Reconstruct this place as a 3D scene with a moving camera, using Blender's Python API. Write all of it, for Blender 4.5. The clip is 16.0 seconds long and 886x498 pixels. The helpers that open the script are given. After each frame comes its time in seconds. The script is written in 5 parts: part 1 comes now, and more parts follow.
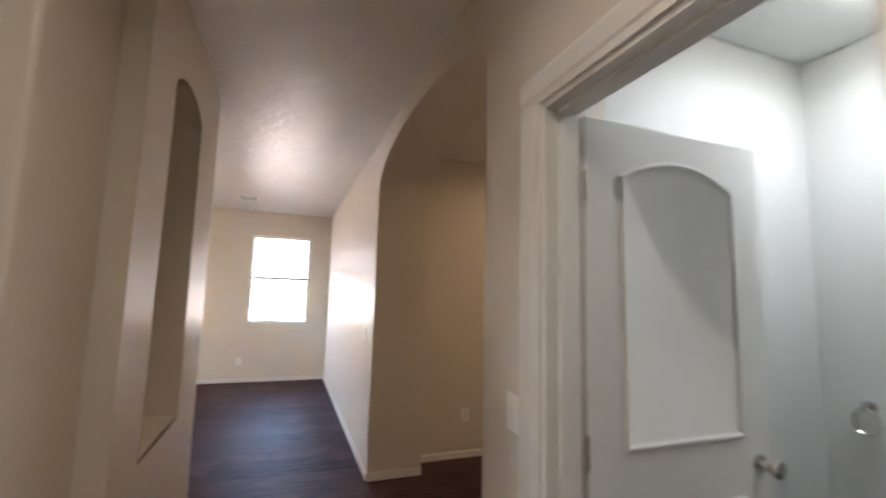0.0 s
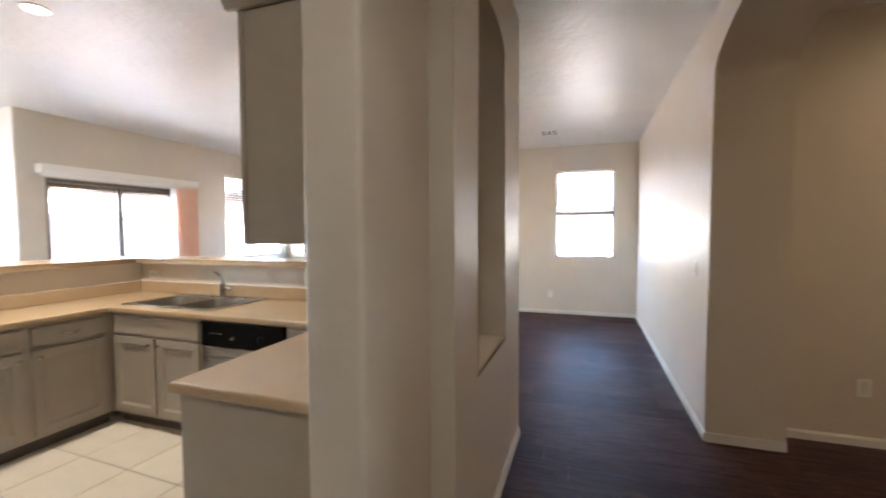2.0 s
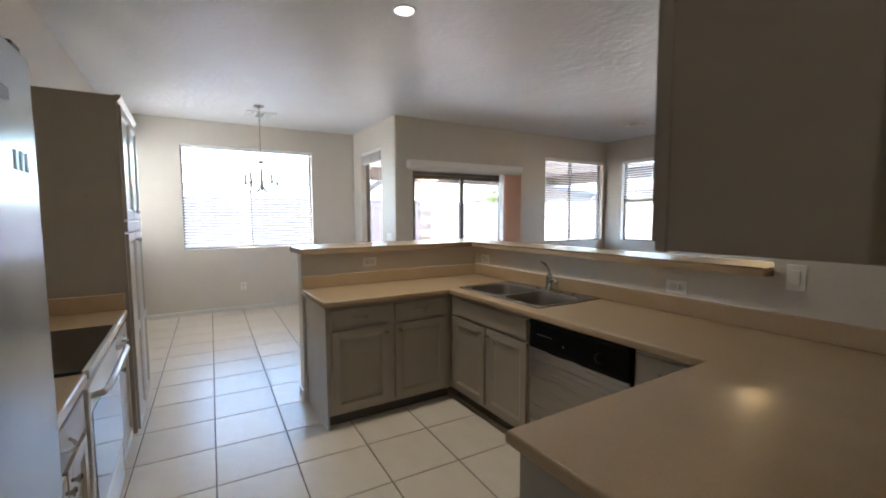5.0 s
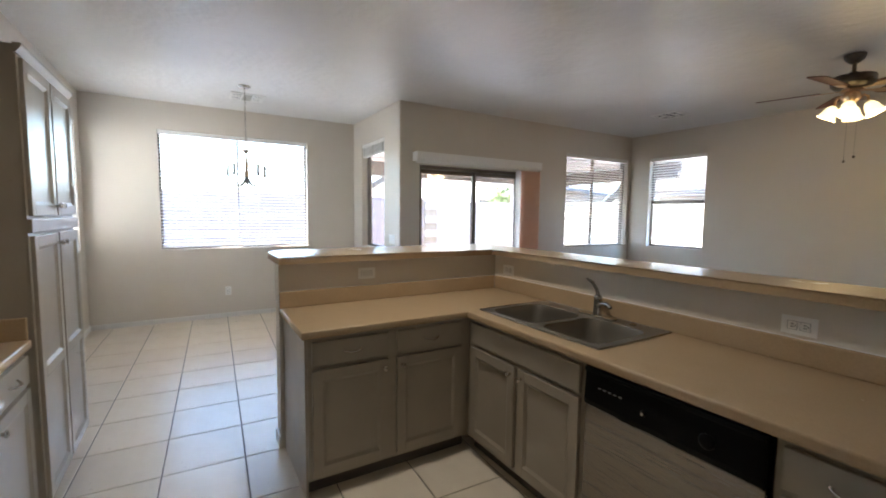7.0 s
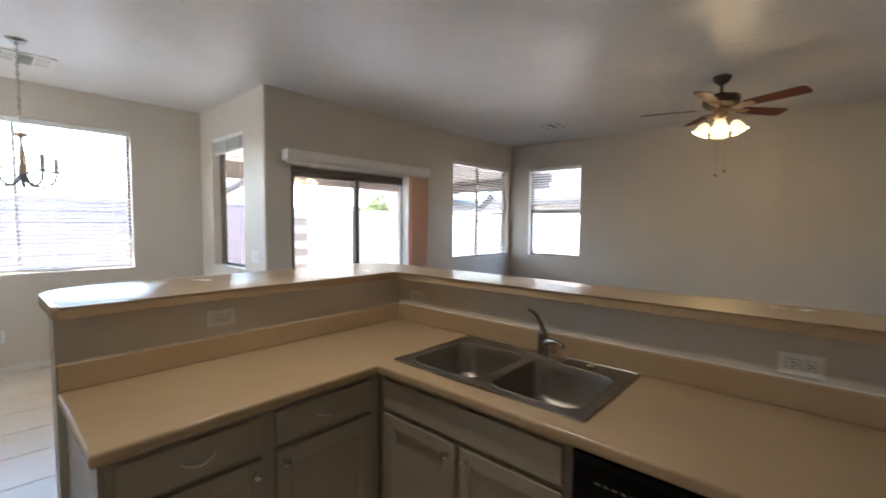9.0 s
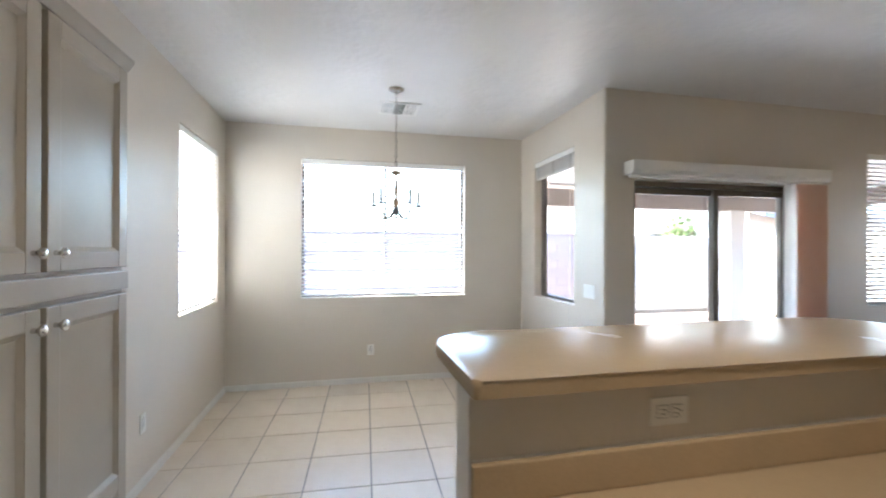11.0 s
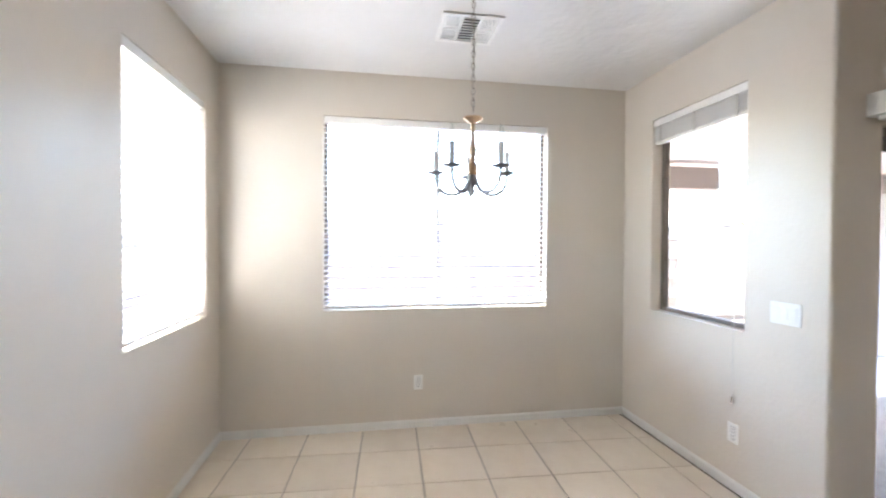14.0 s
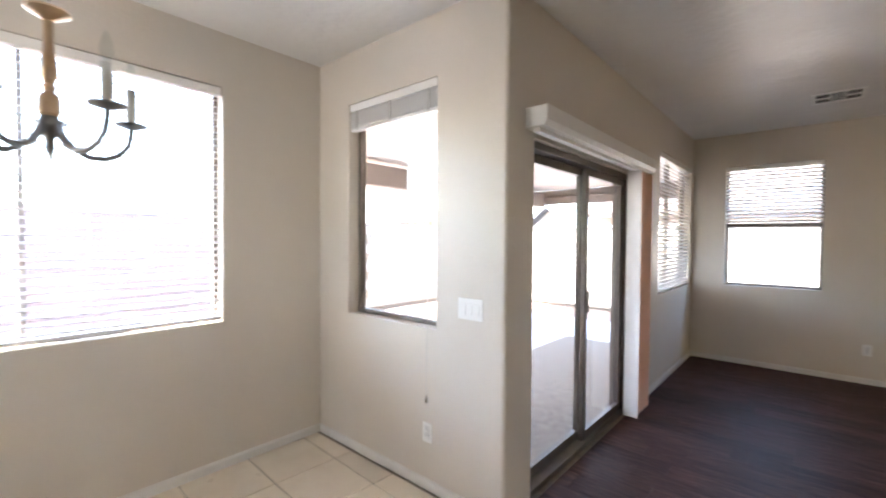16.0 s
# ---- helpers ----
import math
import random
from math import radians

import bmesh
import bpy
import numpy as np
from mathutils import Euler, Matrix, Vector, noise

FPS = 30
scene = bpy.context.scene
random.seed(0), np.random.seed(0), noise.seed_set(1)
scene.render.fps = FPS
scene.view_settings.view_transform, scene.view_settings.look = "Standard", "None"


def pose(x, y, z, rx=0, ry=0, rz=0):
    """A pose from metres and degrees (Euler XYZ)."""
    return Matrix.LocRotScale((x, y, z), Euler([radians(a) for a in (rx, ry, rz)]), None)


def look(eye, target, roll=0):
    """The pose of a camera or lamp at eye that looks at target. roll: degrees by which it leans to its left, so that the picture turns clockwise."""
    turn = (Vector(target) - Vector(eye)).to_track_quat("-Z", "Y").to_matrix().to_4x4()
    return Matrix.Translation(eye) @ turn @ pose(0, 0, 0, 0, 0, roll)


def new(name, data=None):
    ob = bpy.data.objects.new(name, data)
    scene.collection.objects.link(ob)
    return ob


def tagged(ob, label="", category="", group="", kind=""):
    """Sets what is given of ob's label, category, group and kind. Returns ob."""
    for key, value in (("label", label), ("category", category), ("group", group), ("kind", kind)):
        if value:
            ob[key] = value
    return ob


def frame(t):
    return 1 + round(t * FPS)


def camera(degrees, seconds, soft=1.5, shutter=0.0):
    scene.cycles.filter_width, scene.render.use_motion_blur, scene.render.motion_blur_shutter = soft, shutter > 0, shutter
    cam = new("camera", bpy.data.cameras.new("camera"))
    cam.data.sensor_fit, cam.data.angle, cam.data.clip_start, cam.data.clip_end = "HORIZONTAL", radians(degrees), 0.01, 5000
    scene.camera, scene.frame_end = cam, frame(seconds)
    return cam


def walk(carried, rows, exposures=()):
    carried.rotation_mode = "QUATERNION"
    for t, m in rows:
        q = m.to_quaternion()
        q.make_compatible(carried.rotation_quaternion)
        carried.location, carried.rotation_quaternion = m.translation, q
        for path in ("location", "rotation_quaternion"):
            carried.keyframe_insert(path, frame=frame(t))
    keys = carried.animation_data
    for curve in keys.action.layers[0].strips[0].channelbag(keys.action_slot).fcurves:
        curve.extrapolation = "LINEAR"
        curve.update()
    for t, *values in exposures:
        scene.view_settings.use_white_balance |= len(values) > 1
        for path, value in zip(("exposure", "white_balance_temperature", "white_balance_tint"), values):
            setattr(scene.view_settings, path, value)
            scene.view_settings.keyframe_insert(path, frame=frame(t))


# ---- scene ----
cam = camera(93.0, 16.0, soft=1.9, shutter=0.5)
PATH = [
    (0, (0.208, 0.044, 1.495), (0.894, 1.911, 1.711), 1.5),
    (0.5, (0.241, 0.231, 1.492), (0.559, 2.195, 1.699), 1.1),
    (1, (0.219, 0.354, 1.446), (0.223, 2.35, 1.58), 1.0),
    (1.5, (0.19, 0.359, 1.443), (-0.142, 2.331, 1.444), 0.7),
    (2, (0.134, 0.367, 1.424), (-0.513, 2.258, 1.336), -0.3),
    (2.5, (0.033, 0.413, 1.417), (-0.847, 2.203, 1.276), -1.1),
    (3, (-0.078, 0.503, 1.435), (-1.18, 2.166, 1.287), -1.1),
    (3.5, (-0.189, 0.615, 1.439), (-1.504, 2.115, 1.291), -1.3),
    (4, (-0.27, 0.684, 1.439), (-1.801, 1.961, 1.285), -1.2),
    (4.5, (-0.353, 0.726, 1.44), (-2.047, 1.778, 1.281), -0.9),
    (7, (-1.124, 1.068, 1.456), (-2.835, 2.089, 1.29), 0.7),
    (7.5, (-1.263, 1.14, 1.472), (-2.855, 2.339, 1.307), 0.9),
    (8, (-1.427, 1.174, 1.479), (-2.829, 2.592, 1.324), 0.9),
    (8.5, (-1.587, 1.217, 1.465), (-2.864, 2.75, 1.325), 0.8),
    (9, (-1.788, 1.32, 1.488), (-3.113, 2.813, 1.365), 0.5),
    (9.5, (-1.988, 1.348, 1.472), (-3.511, 2.644, 1.426), 0.4),
    (10, (-2.254, 1.315, 1.487), (-3.992, 2.303, 1.478), 0.2),
    (12.5, (-3.552, 1.139, 1.484), (-5.55, 1.231, 1.458), 0.3),
    (13, (-3.792, 1.144, 1.484), (-5.79, 1.236, 1.452), 0.3),
    (13.5, (-4.025, 1.1, 1.479), (-6.021, 1.216, 1.445), 0.4),
    (14, (-4.195, 1.107, 1.493), (-6.168, 1.434, 1.463), 0.3),
    (14.5, (-4.36, 1.196, 1.488), (-6.245, 1.864, 1.45), 0.3),
    (15, (-4.531, 1.277, 1.514), (-6.246, 2.303, 1.46), 0.4),
    (15.5, (-4.611, 1.344, 1.502), (-6.14, 2.632, 1.448), 0.4),
    (16, (-4.701, 1.441, 1.509), (-6.017, 2.947, 1.461), 0.4),
]
EXPOSURES = [
    (0.0, 6.27, 6350, 17), (0.5, 6.5, 6250, 17), (1.0, 6.65, 6100, 16), (1.5, 6.65, 6100, 15), (2.0, 6.3, 6050, 12), (2.5, 6.0, 5950, 11),
    (3.0, 5.68, 5950, 10), (3.5, 5.37, 5950, 10), (4.0, 5.08, 5950, 9), (4.5, 4.96, 5950, 9), (7.0, 4.82, 6050, 9), (8.5, 4.65, 6150, 10),
    (9.0, 4.7, 6150, 10), (10.0, 4.83, 5950, 8), (12.5, 5.14, 6000, 9), (14.5, 5.17, 6250, 13), (16.0, 4.99, 6500, 14)]
walk(cam, [(t, look(eye, target, roll)) for t, eye, target, roll in PATH], EXPOSURES)

# ---- light ----
world = bpy.data.worlds.new("sky")
scene.world = world
world.use_nodes = True
wn = world.node_tree.nodes
sky = wn.new("ShaderNodeTexSky")
sky.sky_type = "NISHITA"
sky.sun_disc = False
sky.dust_density = 2.5
sky.sun_elevation = radians(62)
sky.sun_rotation = radians(187)
wn["Background"].inputs["Strength"].default_value = 0.15
world.node_tree.links.new(sky.outputs["Color"], wn["Background"].inputs["Color"])
sun = new("sun", bpy.data.lights.new("sun", "SUN"))
sun.data.energy, sun.data.angle, sun.data.color = 3.4, radians(0.5), (1.0, 0.965, 0.92)
sun.matrix_world = look((-1.5, -12, 24), (0, 0, 0))


def lamp(name, kind, energy, color, at, size=0.1, target=None):
    ob = new(name, bpy.data.lights.new(name, kind))
    ob.data.energy, ob.data.color = energy, color
    if kind == "AREA":
        ob.data.shape, ob.data.size = "DISK", size
        ob.matrix_world = look(at, target or (at[0], at[1] + 0.001, at[2] - 1))
    else:
        ob.data.shadow_soft_size = size
        ob.location = at
    return ob


# daylight of the open sky that stands in the opening of the dining side window
side = new("side_window_daylight", bpy.data.lights.new("side_window_daylight", "AREA"))
side.data.shape, side.data.size, side.data.size_y = "RECTANGLE", 0.60, 1.40
side.data.energy, side.data.color = 1.25, (1.0, 0.98, 0.95)
side.matrix_world = look((-6.66, -0.26, 1.712), (-6.50, 5.0, 1.712))


# ---- materials ----
def material(name, color, rough=0.5, metal=0.0, color2=None, scale=8.0, bump=0.0, bump_scale=60.0, spec=0.5, rough_var=0.0,
             random_value=0.0, stretch=None, emit=None, emit_strength=0.0, translucent=0.0, coat=0.0, fine=0.0, relief=0.004, swell=0.0):
    mat = bpy.data.materials.new(name)
    mat.use_nodes = True
    nt = mat.node_tree
    ns, ln = nt.nodes, nt.links
    bsdf = ns["Principled BSDF"]
    bsdf.inputs["Roughness"].default_value = rough
    bsdf.inputs["Metallic"].default_value = metal
    bsdf.inputs["Specular IOR Level"].default_value = spec
    bsdf.inputs["Coat Weight"].default_value = coat
    tc = ns.new("ShaderNodeTexCoord")
    vec = tc.outputs["Object"]
    if stretch:
        mp = ns.new("ShaderNodeMapping")
        mp.inputs["Scale"].default_value = stretch
        ln.new(vec, mp.inputs["Vector"])
        vec = mp.outputs["Vector"]
    if color2 is None:
        color2 = tuple(c * 0.9 for c in color)
    big = ns.new("ShaderNodeTexNoise")
    big.inputs["Scale"].default_value = scale
    big.inputs["Detail"].default_value = 5.0
    big.inputs["Roughness"].default_value = 0.6
    ln.new(vec, big.inputs["Vector"])
    mix = ns.new("ShaderNodeMix")
    mix.data_type = "RGBA"
    mix.inputs["A"].default_value = (*color, 1)
    mix.inputs["B"].default_value = (*color2, 1)
    ramp = ns.new("ShaderNodeMapRange")
    ramp.inputs["From Min"].default_value, ramp.inputs["From Max"].default_value = 0.32, 0.68
    ln.new(big.outputs["Fac"], ramp.inputs["Value"])
    ln.new(ramp.outputs["Result"], mix.inputs["Factor"])
    out = mix.outputs["Result"]
    if fine:
        grain = ns.new("ShaderNodeTexNoise")
        grain.inputs["Scale"].default_value = bump_scale * 2.2
        grain.inputs["Detail"].default_value = 3.0
        ln.new(vec, grain.inputs["Vector"])
        gm = ns.new("ShaderNodeMapRange")
        gm.inputs["From Min"].default_value, gm.inputs["From Max"].default_value = 0.35, 0.65
        gm.inputs["To Min"].default_value, gm.inputs["To Max"].default_value = 1 - fine, 1 + fine
        ln.new(grain.outputs["Fac"], gm.inputs["Value"])
        hs = ns.new("ShaderNodeHueSaturation")
        ln.new(out, hs.inputs["Color"])
        ln.new(gm.outputs["Result"], hs.inputs["Value"])
        out = hs.outputs["Color"]
    if random_value:
        info = ns.new("ShaderNodeObjectInfo")
        rm = ns.new("ShaderNodeMapRange")
        rm.inputs["To Min"].default_value, rm.inputs["To Max"].default_value = 1 - random_value, 1 + random_value
        ln.new(info.outputs["Random"], rm.inputs["Value"])
        hs = ns.new("ShaderNodeHueSaturation")
        ln.new(out, hs.inputs["Color"])
        ln.new(rm.outputs["Result"], hs.inputs["Value"])
        out = hs.outputs["Color"]
    ln.new(out, bsdf.inputs["Base Color"])
    if rough_var:
        rr = ns.new("ShaderNodeMapRange")
        rr.inputs["To Min"].default_value, rr.inputs["To Max"].default_value = rough - rough_var, rough + rough_var
        ln.new(big.outputs["Fac"], rr.inputs["Value"])
        ln.new(rr.outputs["Result"], bsdf.inputs["Roughness"])
    if bump:
        fine_noise = ns.new("ShaderNodeTexNoise")
        fine_noise.inputs["Scale"].default_value = bump_scale
        fine_noise.inputs["Detail"].default_value = 3.0
        ln.new(vec, fine_noise.inputs["Vector"])
        b = ns.new("ShaderNodeBump")
        b.inputs["Strength"].default_value = bump
        b.inputs["Distance"].default_value = relief
        ln.new(fine_noise.outputs["Fac"], b.inputs["Height"])
        if swell:
            slow = ns.new("ShaderNodeTexNoise")
            slow.inputs["Scale"].default_value = 2.6
            slow.inputs["Detail"].default_value = 2.0
            slow.inputs["Distortion"].default_value = 0.8
            ln.new(vec, slow.inputs["Vector"])
            b0 = ns.new("ShaderNodeBump")
            b0.inputs["Distance"].default_value = swell
            ln.new(slow.outputs["Fac"], b0.inputs["Height"])
            ln.new(b0.outputs["Normal"], b.inputs["Normal"])
        ln.new(b.outputs["Normal"], bsdf.inputs["Normal"])
    if emit:
        bsdf.inputs["Emission Color"].default_value = (*emit, 1)
        bsdf.inputs["Emission Strength"].default_value = emit_strength
    if translucent:
        tr = ns.new("ShaderNodeBsdfTranslucent")
        ln.new(out, tr.inputs["Color"])
        ms = ns.new("ShaderNodeMixShader")
        ms.inputs["Fac"].default_value = translucent
        ln.new(bsdf.outputs["BSDF"], ms.inputs[1])
        ln.new(tr.outputs["BSDF"], ms.inputs[2])
        ln.new(ms.outputs["Shader"], ns["Material Output"].inputs["Surface"])
    return mat


def pane_material():
    mat = bpy.data.materials.new("window_glass")
    mat.use_nodes = True
    ns, ln = mat.node_tree.nodes, mat.node_tree.links
    ns.remove(ns["Principled BSDF"])
    clear, gloss, mix = ns.new("ShaderNodeBsdfTransparent"), ns.new("ShaderNodeBsdfGlossy"), ns.new("ShaderNodeMixShader")
    gloss.inputs["Roughness"].default_value = 0.02
    clear.inputs["Color"].default_value = (0.93, 0.95, 0.94, 1)
    mix.inputs["Fac"].default_value = 0.06
    ln.new(clear.outputs["BSDF"], mix.inputs[1])
    ln.new(gloss.outputs["BSDF"], mix.inputs[2])
    ln.new(mix.outputs["Shader"], ns["Material Output"].inputs["Surface"])
    return mat


WALL = material("wall_paint", (0.685, 0.625, 0.54), 0.40, color2=(0.66, 0.60, 0.515), scale=1.5, bump=0.42, bump_scale=46, rough_var=0.06)
CEIL = material("ceiling_paint", (0.80, 0.782, 0.755), 0.38, color2=(0.77, 0.752, 0.725), spec=0.42, scale=2.2, bump=1.0, bump_scale=16, relief=0.0058, rough_var=0.10, swell=0.013)
TRIM = material("trim_paint", (0.78, 0.76, 0.72), 0.35, color2=(0.72, 0.70, 0.66), scale=6)
DOOR = material("door_paint", (0.74, 0.745, 0.72), 0.38, color2=(0.70, 0.705, 0.68), scale=3, bump=0.06, bump_scale=120)
BATH = material("cool_white_paint", (0.70, 0.72, 0.70), 0.5, color2=(0.66, 0.68, 0.66), scale=2, bump=0.3, bump_scale=70)
CAB = material("cabinet_paint", (0.40, 0.352, 0.285), 0.31, color2=(0.37, 0.322, 0.258), scale=4, bump=0.08, bump_scale=90, rough_var=0.08)
# cabinet tone darkened to hold the shade of the toe recess
TOESHADE = material("toe_recess_shade", (0.10, 0.085, 0.07), 0.6, scale=6)
COUNTER = material("counter_laminate", (0.495, 0.362, 0.222), 0.25, color2=(0.458, 0.334, 0.204), scale=3.5, bump=0.03, bump_scale=75, rough_var=0.06, fine=0.04)
TILE = material("floor_tile", (0.79, 0.705, 0.585), 0.30, color2=(0.73, 0.64, 0.52), spec=0.36, scale=5, bump=0.12, bump_scale=14, rough_var=0.08, random_value=0.05)
GROUT = material("grout", (0.25, 0.21, 0.17), 0.85, color2=(0.15, 0.125, 0.10), scale=20, bump=0.3)
PLANK = material("dark_plank", (0.085, 0.047, 0.042), 0.44, color2=(0.030, 0.0175, 0.016), spec=0.045, scale=4, stretch=(1.0, 11.0, 11.0), bump=0.6, bump_scale=18, rough_var=0.12, random_value=0.28, fine=0.25)
STEEL = material("brushed_steel", (0.31, 0.285, 0.255), 0.27, 1.0, color2=(0.285, 0.262, 0.235), scale=3, stretch=(1, 1, 40), rough_var=0.03)
SINKSTEEL = material("sink_steel", (0.31, 0.285, 0.255), 0.42, 1.0, color2=(0.27, 0.25, 0.225), scale=2)
CHROME = material("chrome", (0.52, 0.505, 0.48), 0.16, 1.0, scale=20)
NICKEL = material("satin_nickel", (0.62, 0.59, 0.55), 0.22, 1.0, scale=20)
BRASS = material("aged_brass", (0.66, 0.48, 0.31), 0.28, 1.0, color2=(0.56, 0.40, 0.25), scale=20)
BRONZE = material("bronze_aluminium", (0.13, 0.11, 0.094), 0.40, 0.3, color2=(0.10, 0.085, 0.072), scale=9)
FANMETAL = material("antique_fan_metal", (0.16, 0.135, 0.105), 0.33, 0.8, color2=(0.09, 0.075, 0.058), scale=15)
BLADE = material("cherry_blade", (0.13, 0.035, 0.018), 0.42, color2=(0.07, 0.02, 0.012), spec=0.2, scale=6, stretch=(1, 8, 1))
BLACK = material("black_plastic", (0.004, 0.004, 0.0045), 0.28, scale=10, spec=0.10)
# near-black colour stands for the shade inside slots, holes and ducts
HOLESHADE = material("hole_shade", (0.02, 0.02, 0.02), 0.7, scale=10)
OVENGLASS = material("oven_glass", (0.008, 0.008, 0.009), 0.05, scale=10, spec=0.6)
WHITE = material("white_plastic", (0.88, 0.865, 0.825), 0.30, color2=(0.86, 0.845, 0.805), scale=20)
ENAMEL = material("white_enamel", (0.74, 0.75, 0.75), 0.18, color2=(0.71, 0.72, 0.72), scale=5)
FRIDGE = material("fridge_finish", (0.25, 0.258, 0.268), 0.24, 0.6, color2=(0.22, 0.228, 0.238), scale=2.5, bump=0.30, bump_scale=6, relief=0.006, rough_var=0.05)
GREYMARK = material("grey_print_and_seam", (0.22, 0.22, 0.22), 0.5, scale=10)
SLAT = material("blind_slat_vinyl", (0.76, 0.745, 0.72), 0.4, color2=(0.73, 0.715, 0.69), scale=9, translucent=0.06)
# peach base colour paints the glow of daylight behind the vanes
VANEBACKLIT = material("backlit_vane", (0.97, 0.74, 0.61), 0.5, color2=(0.95, 0.71, 0.58), scale=9, translucent=0.40)
CORD = material("blind_cord", (0.62, 0.60, 0.56), 0.7, scale=30)
CANDLE = material("candle_sleeve", (0.80, 0.79, 0.76), 0.4, color2=(0.76, 0.75, 0.72), scale=30)
PEWTER = material("chandelier_iron", (0.24, 0.235, 0.23), 0.42, 0.6, scale=20)
SHADE = material("lit_glass_shade", (0.85, 0.75, 0.55), 0.4, scale=6, emit=(1.0, 0.76, 0.36), emit_strength=0.075)
DOWNLIGHT = material("lit_lens", (0.9, 0.9, 0.88), 0.5, scale=6, emit=(1.0, 0.96, 0.88), emit_strength=0.2)
CONCRETE = material("patio_concrete", (0.56, 0.548, 0.565), 0.75, color2=(0.52, 0.508, 0.525), scale=0.9)
DIRT = material("desert_dirt", (0.19, 0.142, 0.112), 0.95, color2=(0.145, 0.108, 0.084), scale=3, bump=0.8, bump_scale=9)
# one garden wall in two tones: shade and full sun put into the colour
BLOCKSHADED = material("fence_block_shaded", (0.20, 0.17, 0.178), 0.9, color2=(0.172, 0.145, 0.152), scale=3, bump=0.4, bump_scale=30, random_value=0.1)
BLOCKSUNLIT = material("fence_block_sunlit", (0.33, 0.31, 0.29), 0.9, color2=(0.29, 0.27, 0.25), scale=3, bump=0.4, bump_scale=30, random_value=0.06)
STUCCO = material("house_stucco", (0.47, 0.425, 0.39), 0.9, color2=(0.42, 0.38, 0.345), scale=2, bump=0.4, bump_scale=30)
BEAM = material("patio_beam", (0.21, 0.17, 0.145), 0.75, color2=(0.16, 0.128, 0.108), scale=4, stretch=(8, 1, 8))
ROOF = material("roof_tile", (0.10, 0.118, 0.145), 0.75, color2=(0.075, 0.088, 0.11), scale=3, bump=0.5, bump_scale=12)
BROWNROOF = material("brown_roof_tile", (0.036, 0.026, 0.021), 0.8, color2=(0.026, 0.019, 0.016), scale=3, bump=0.5, bump_scale=12)
LEAF = material("leaf", (0.09, 0.12, 0.035), 0.6, color2=(0.06, 0.085, 0.025), scale=5, random_value=0.2, translucent=0.2)
BARK = material("bark", (0.14, 0.10, 0.07), 0.9, color2=(0.09, 0.065, 0.045), scale=8, bump=0.5, bump_scale=20)
FRAME = material("window_aluminium", (0.20, 0.172, 0.148), 0.42, 0.3, color2=(0.16, 0.137, 0.118), scale=9)
# frame metal lightened: window glare over the mullion put into its colour
GLAREBAR = material("glare_aluminium", (0.36, 0.34, 0.32), 0.42, 0.3, color2=(0.32, 0.30, 0.28), scale=9)
GLASS = pane_material()


# ---- mesh helpers ----
def link_mesh(name, bm, mat, smooth=False):
    bmesh.ops.recalc_face_normals(bm, faces=bm.faces)
    me = bpy.data.meshes.new(name)
    bm.to_mesh(me)
    bm.free()
    me.materials.append(mat)
    if smooth:
        # large flat faces stay flat beside small rounded ones
        me.polygons.foreach_set("use_smooth", [smooth is True or p.area < 0.03 for p in me.polygons])
        me.set_sharp_from_angle(angle=radians(38))
    return new(name, me)


BASE = {}


def thing(name, at, label="", category="", group="", kind=""):
    ob = new(name)
    ob.empty_display_size = 0.1
    ob.location = at
    BASE[ob.name] = Vector(at)
    return tagged(ob, label, category, group, kind)


def under(ob, parent):
    ob.parent = parent
    ob.matrix_parent_inverse = Matrix.Translation(-BASE.get(parent.name, Vector((0, 0, 0))))
    return ob


def part(name, bm, mat, parent, label="", smooth=False):
    ob = under(link_mesh(name, bm, mat, smooth), parent)
    return tagged(ob, label)


def struct(name, bm, mat, label, category, smooth=False):
    return tagged(link_mesh(name, bm, mat, smooth), label, category, kind="structure")


def add_box(bm, a, b, bevel=0.0, seg=2):
    lo, hi = [min(p, q) for p, q in zip(a, b)], [max(p, q) for p, q in zip(a, b)]
    m = Matrix.Translation([(p + q) / 2 for p, q in zip(lo, hi)]) @ Matrix.Diagonal([max(q - p, 1e-5) for p, q in zip(lo, hi)] + [1])
    r = bmesh.ops.create_cube(bm, size=1.0, matrix=m)
    if bevel:
        edges = list({e for v in r["verts"] for e in v.link_edges})
        bmesh.ops.bevel(bm, geom=edges, offset=bevel, segments=seg, affect="EDGES", profile=0.6)
    return bm


def box(a, b, bevel=0.0, seg=2):
    return add_box(bmesh.new(), a, b, bevel, seg)


def add_lathe(bm, profile, at, m=None, n=24):
    """Turn (radius, height) pairs round z at a place, or by a pose."""
    m = m or Matrix.Translation(at)
    rings = []
    for r, z in profile:
        if r < 1e-6:
            rings.append([bm.verts.new(m @ Vector((0, 0, z)))])
        else:
            rings.append([bm.verts.new(m @ Vector((r * math.cos(2 * math.pi * k / n), r * math.sin(2 * math.pi * k / n), z))) for k in range(n)])
    for p, q in zip(rings, rings[1:]):
        for k in range(n):
            f = [p[k % len(p)], p[(k + 1) % len(p)], q[(k + 1) % len(q)], q[k % len(q)]]
            f = list(dict.fromkeys(f))
            if len(f) > 2:
                bm.faces.new(f)
    for ring in (rings[0], rings[-1]):
        if len(ring) > 2:
            bm.faces.new(ring)
    return bm


def lathe(profile, at=(0, 0, 0), m=None, n=24):
    return add_lathe(bmesh.new(), profile, at, m, n)


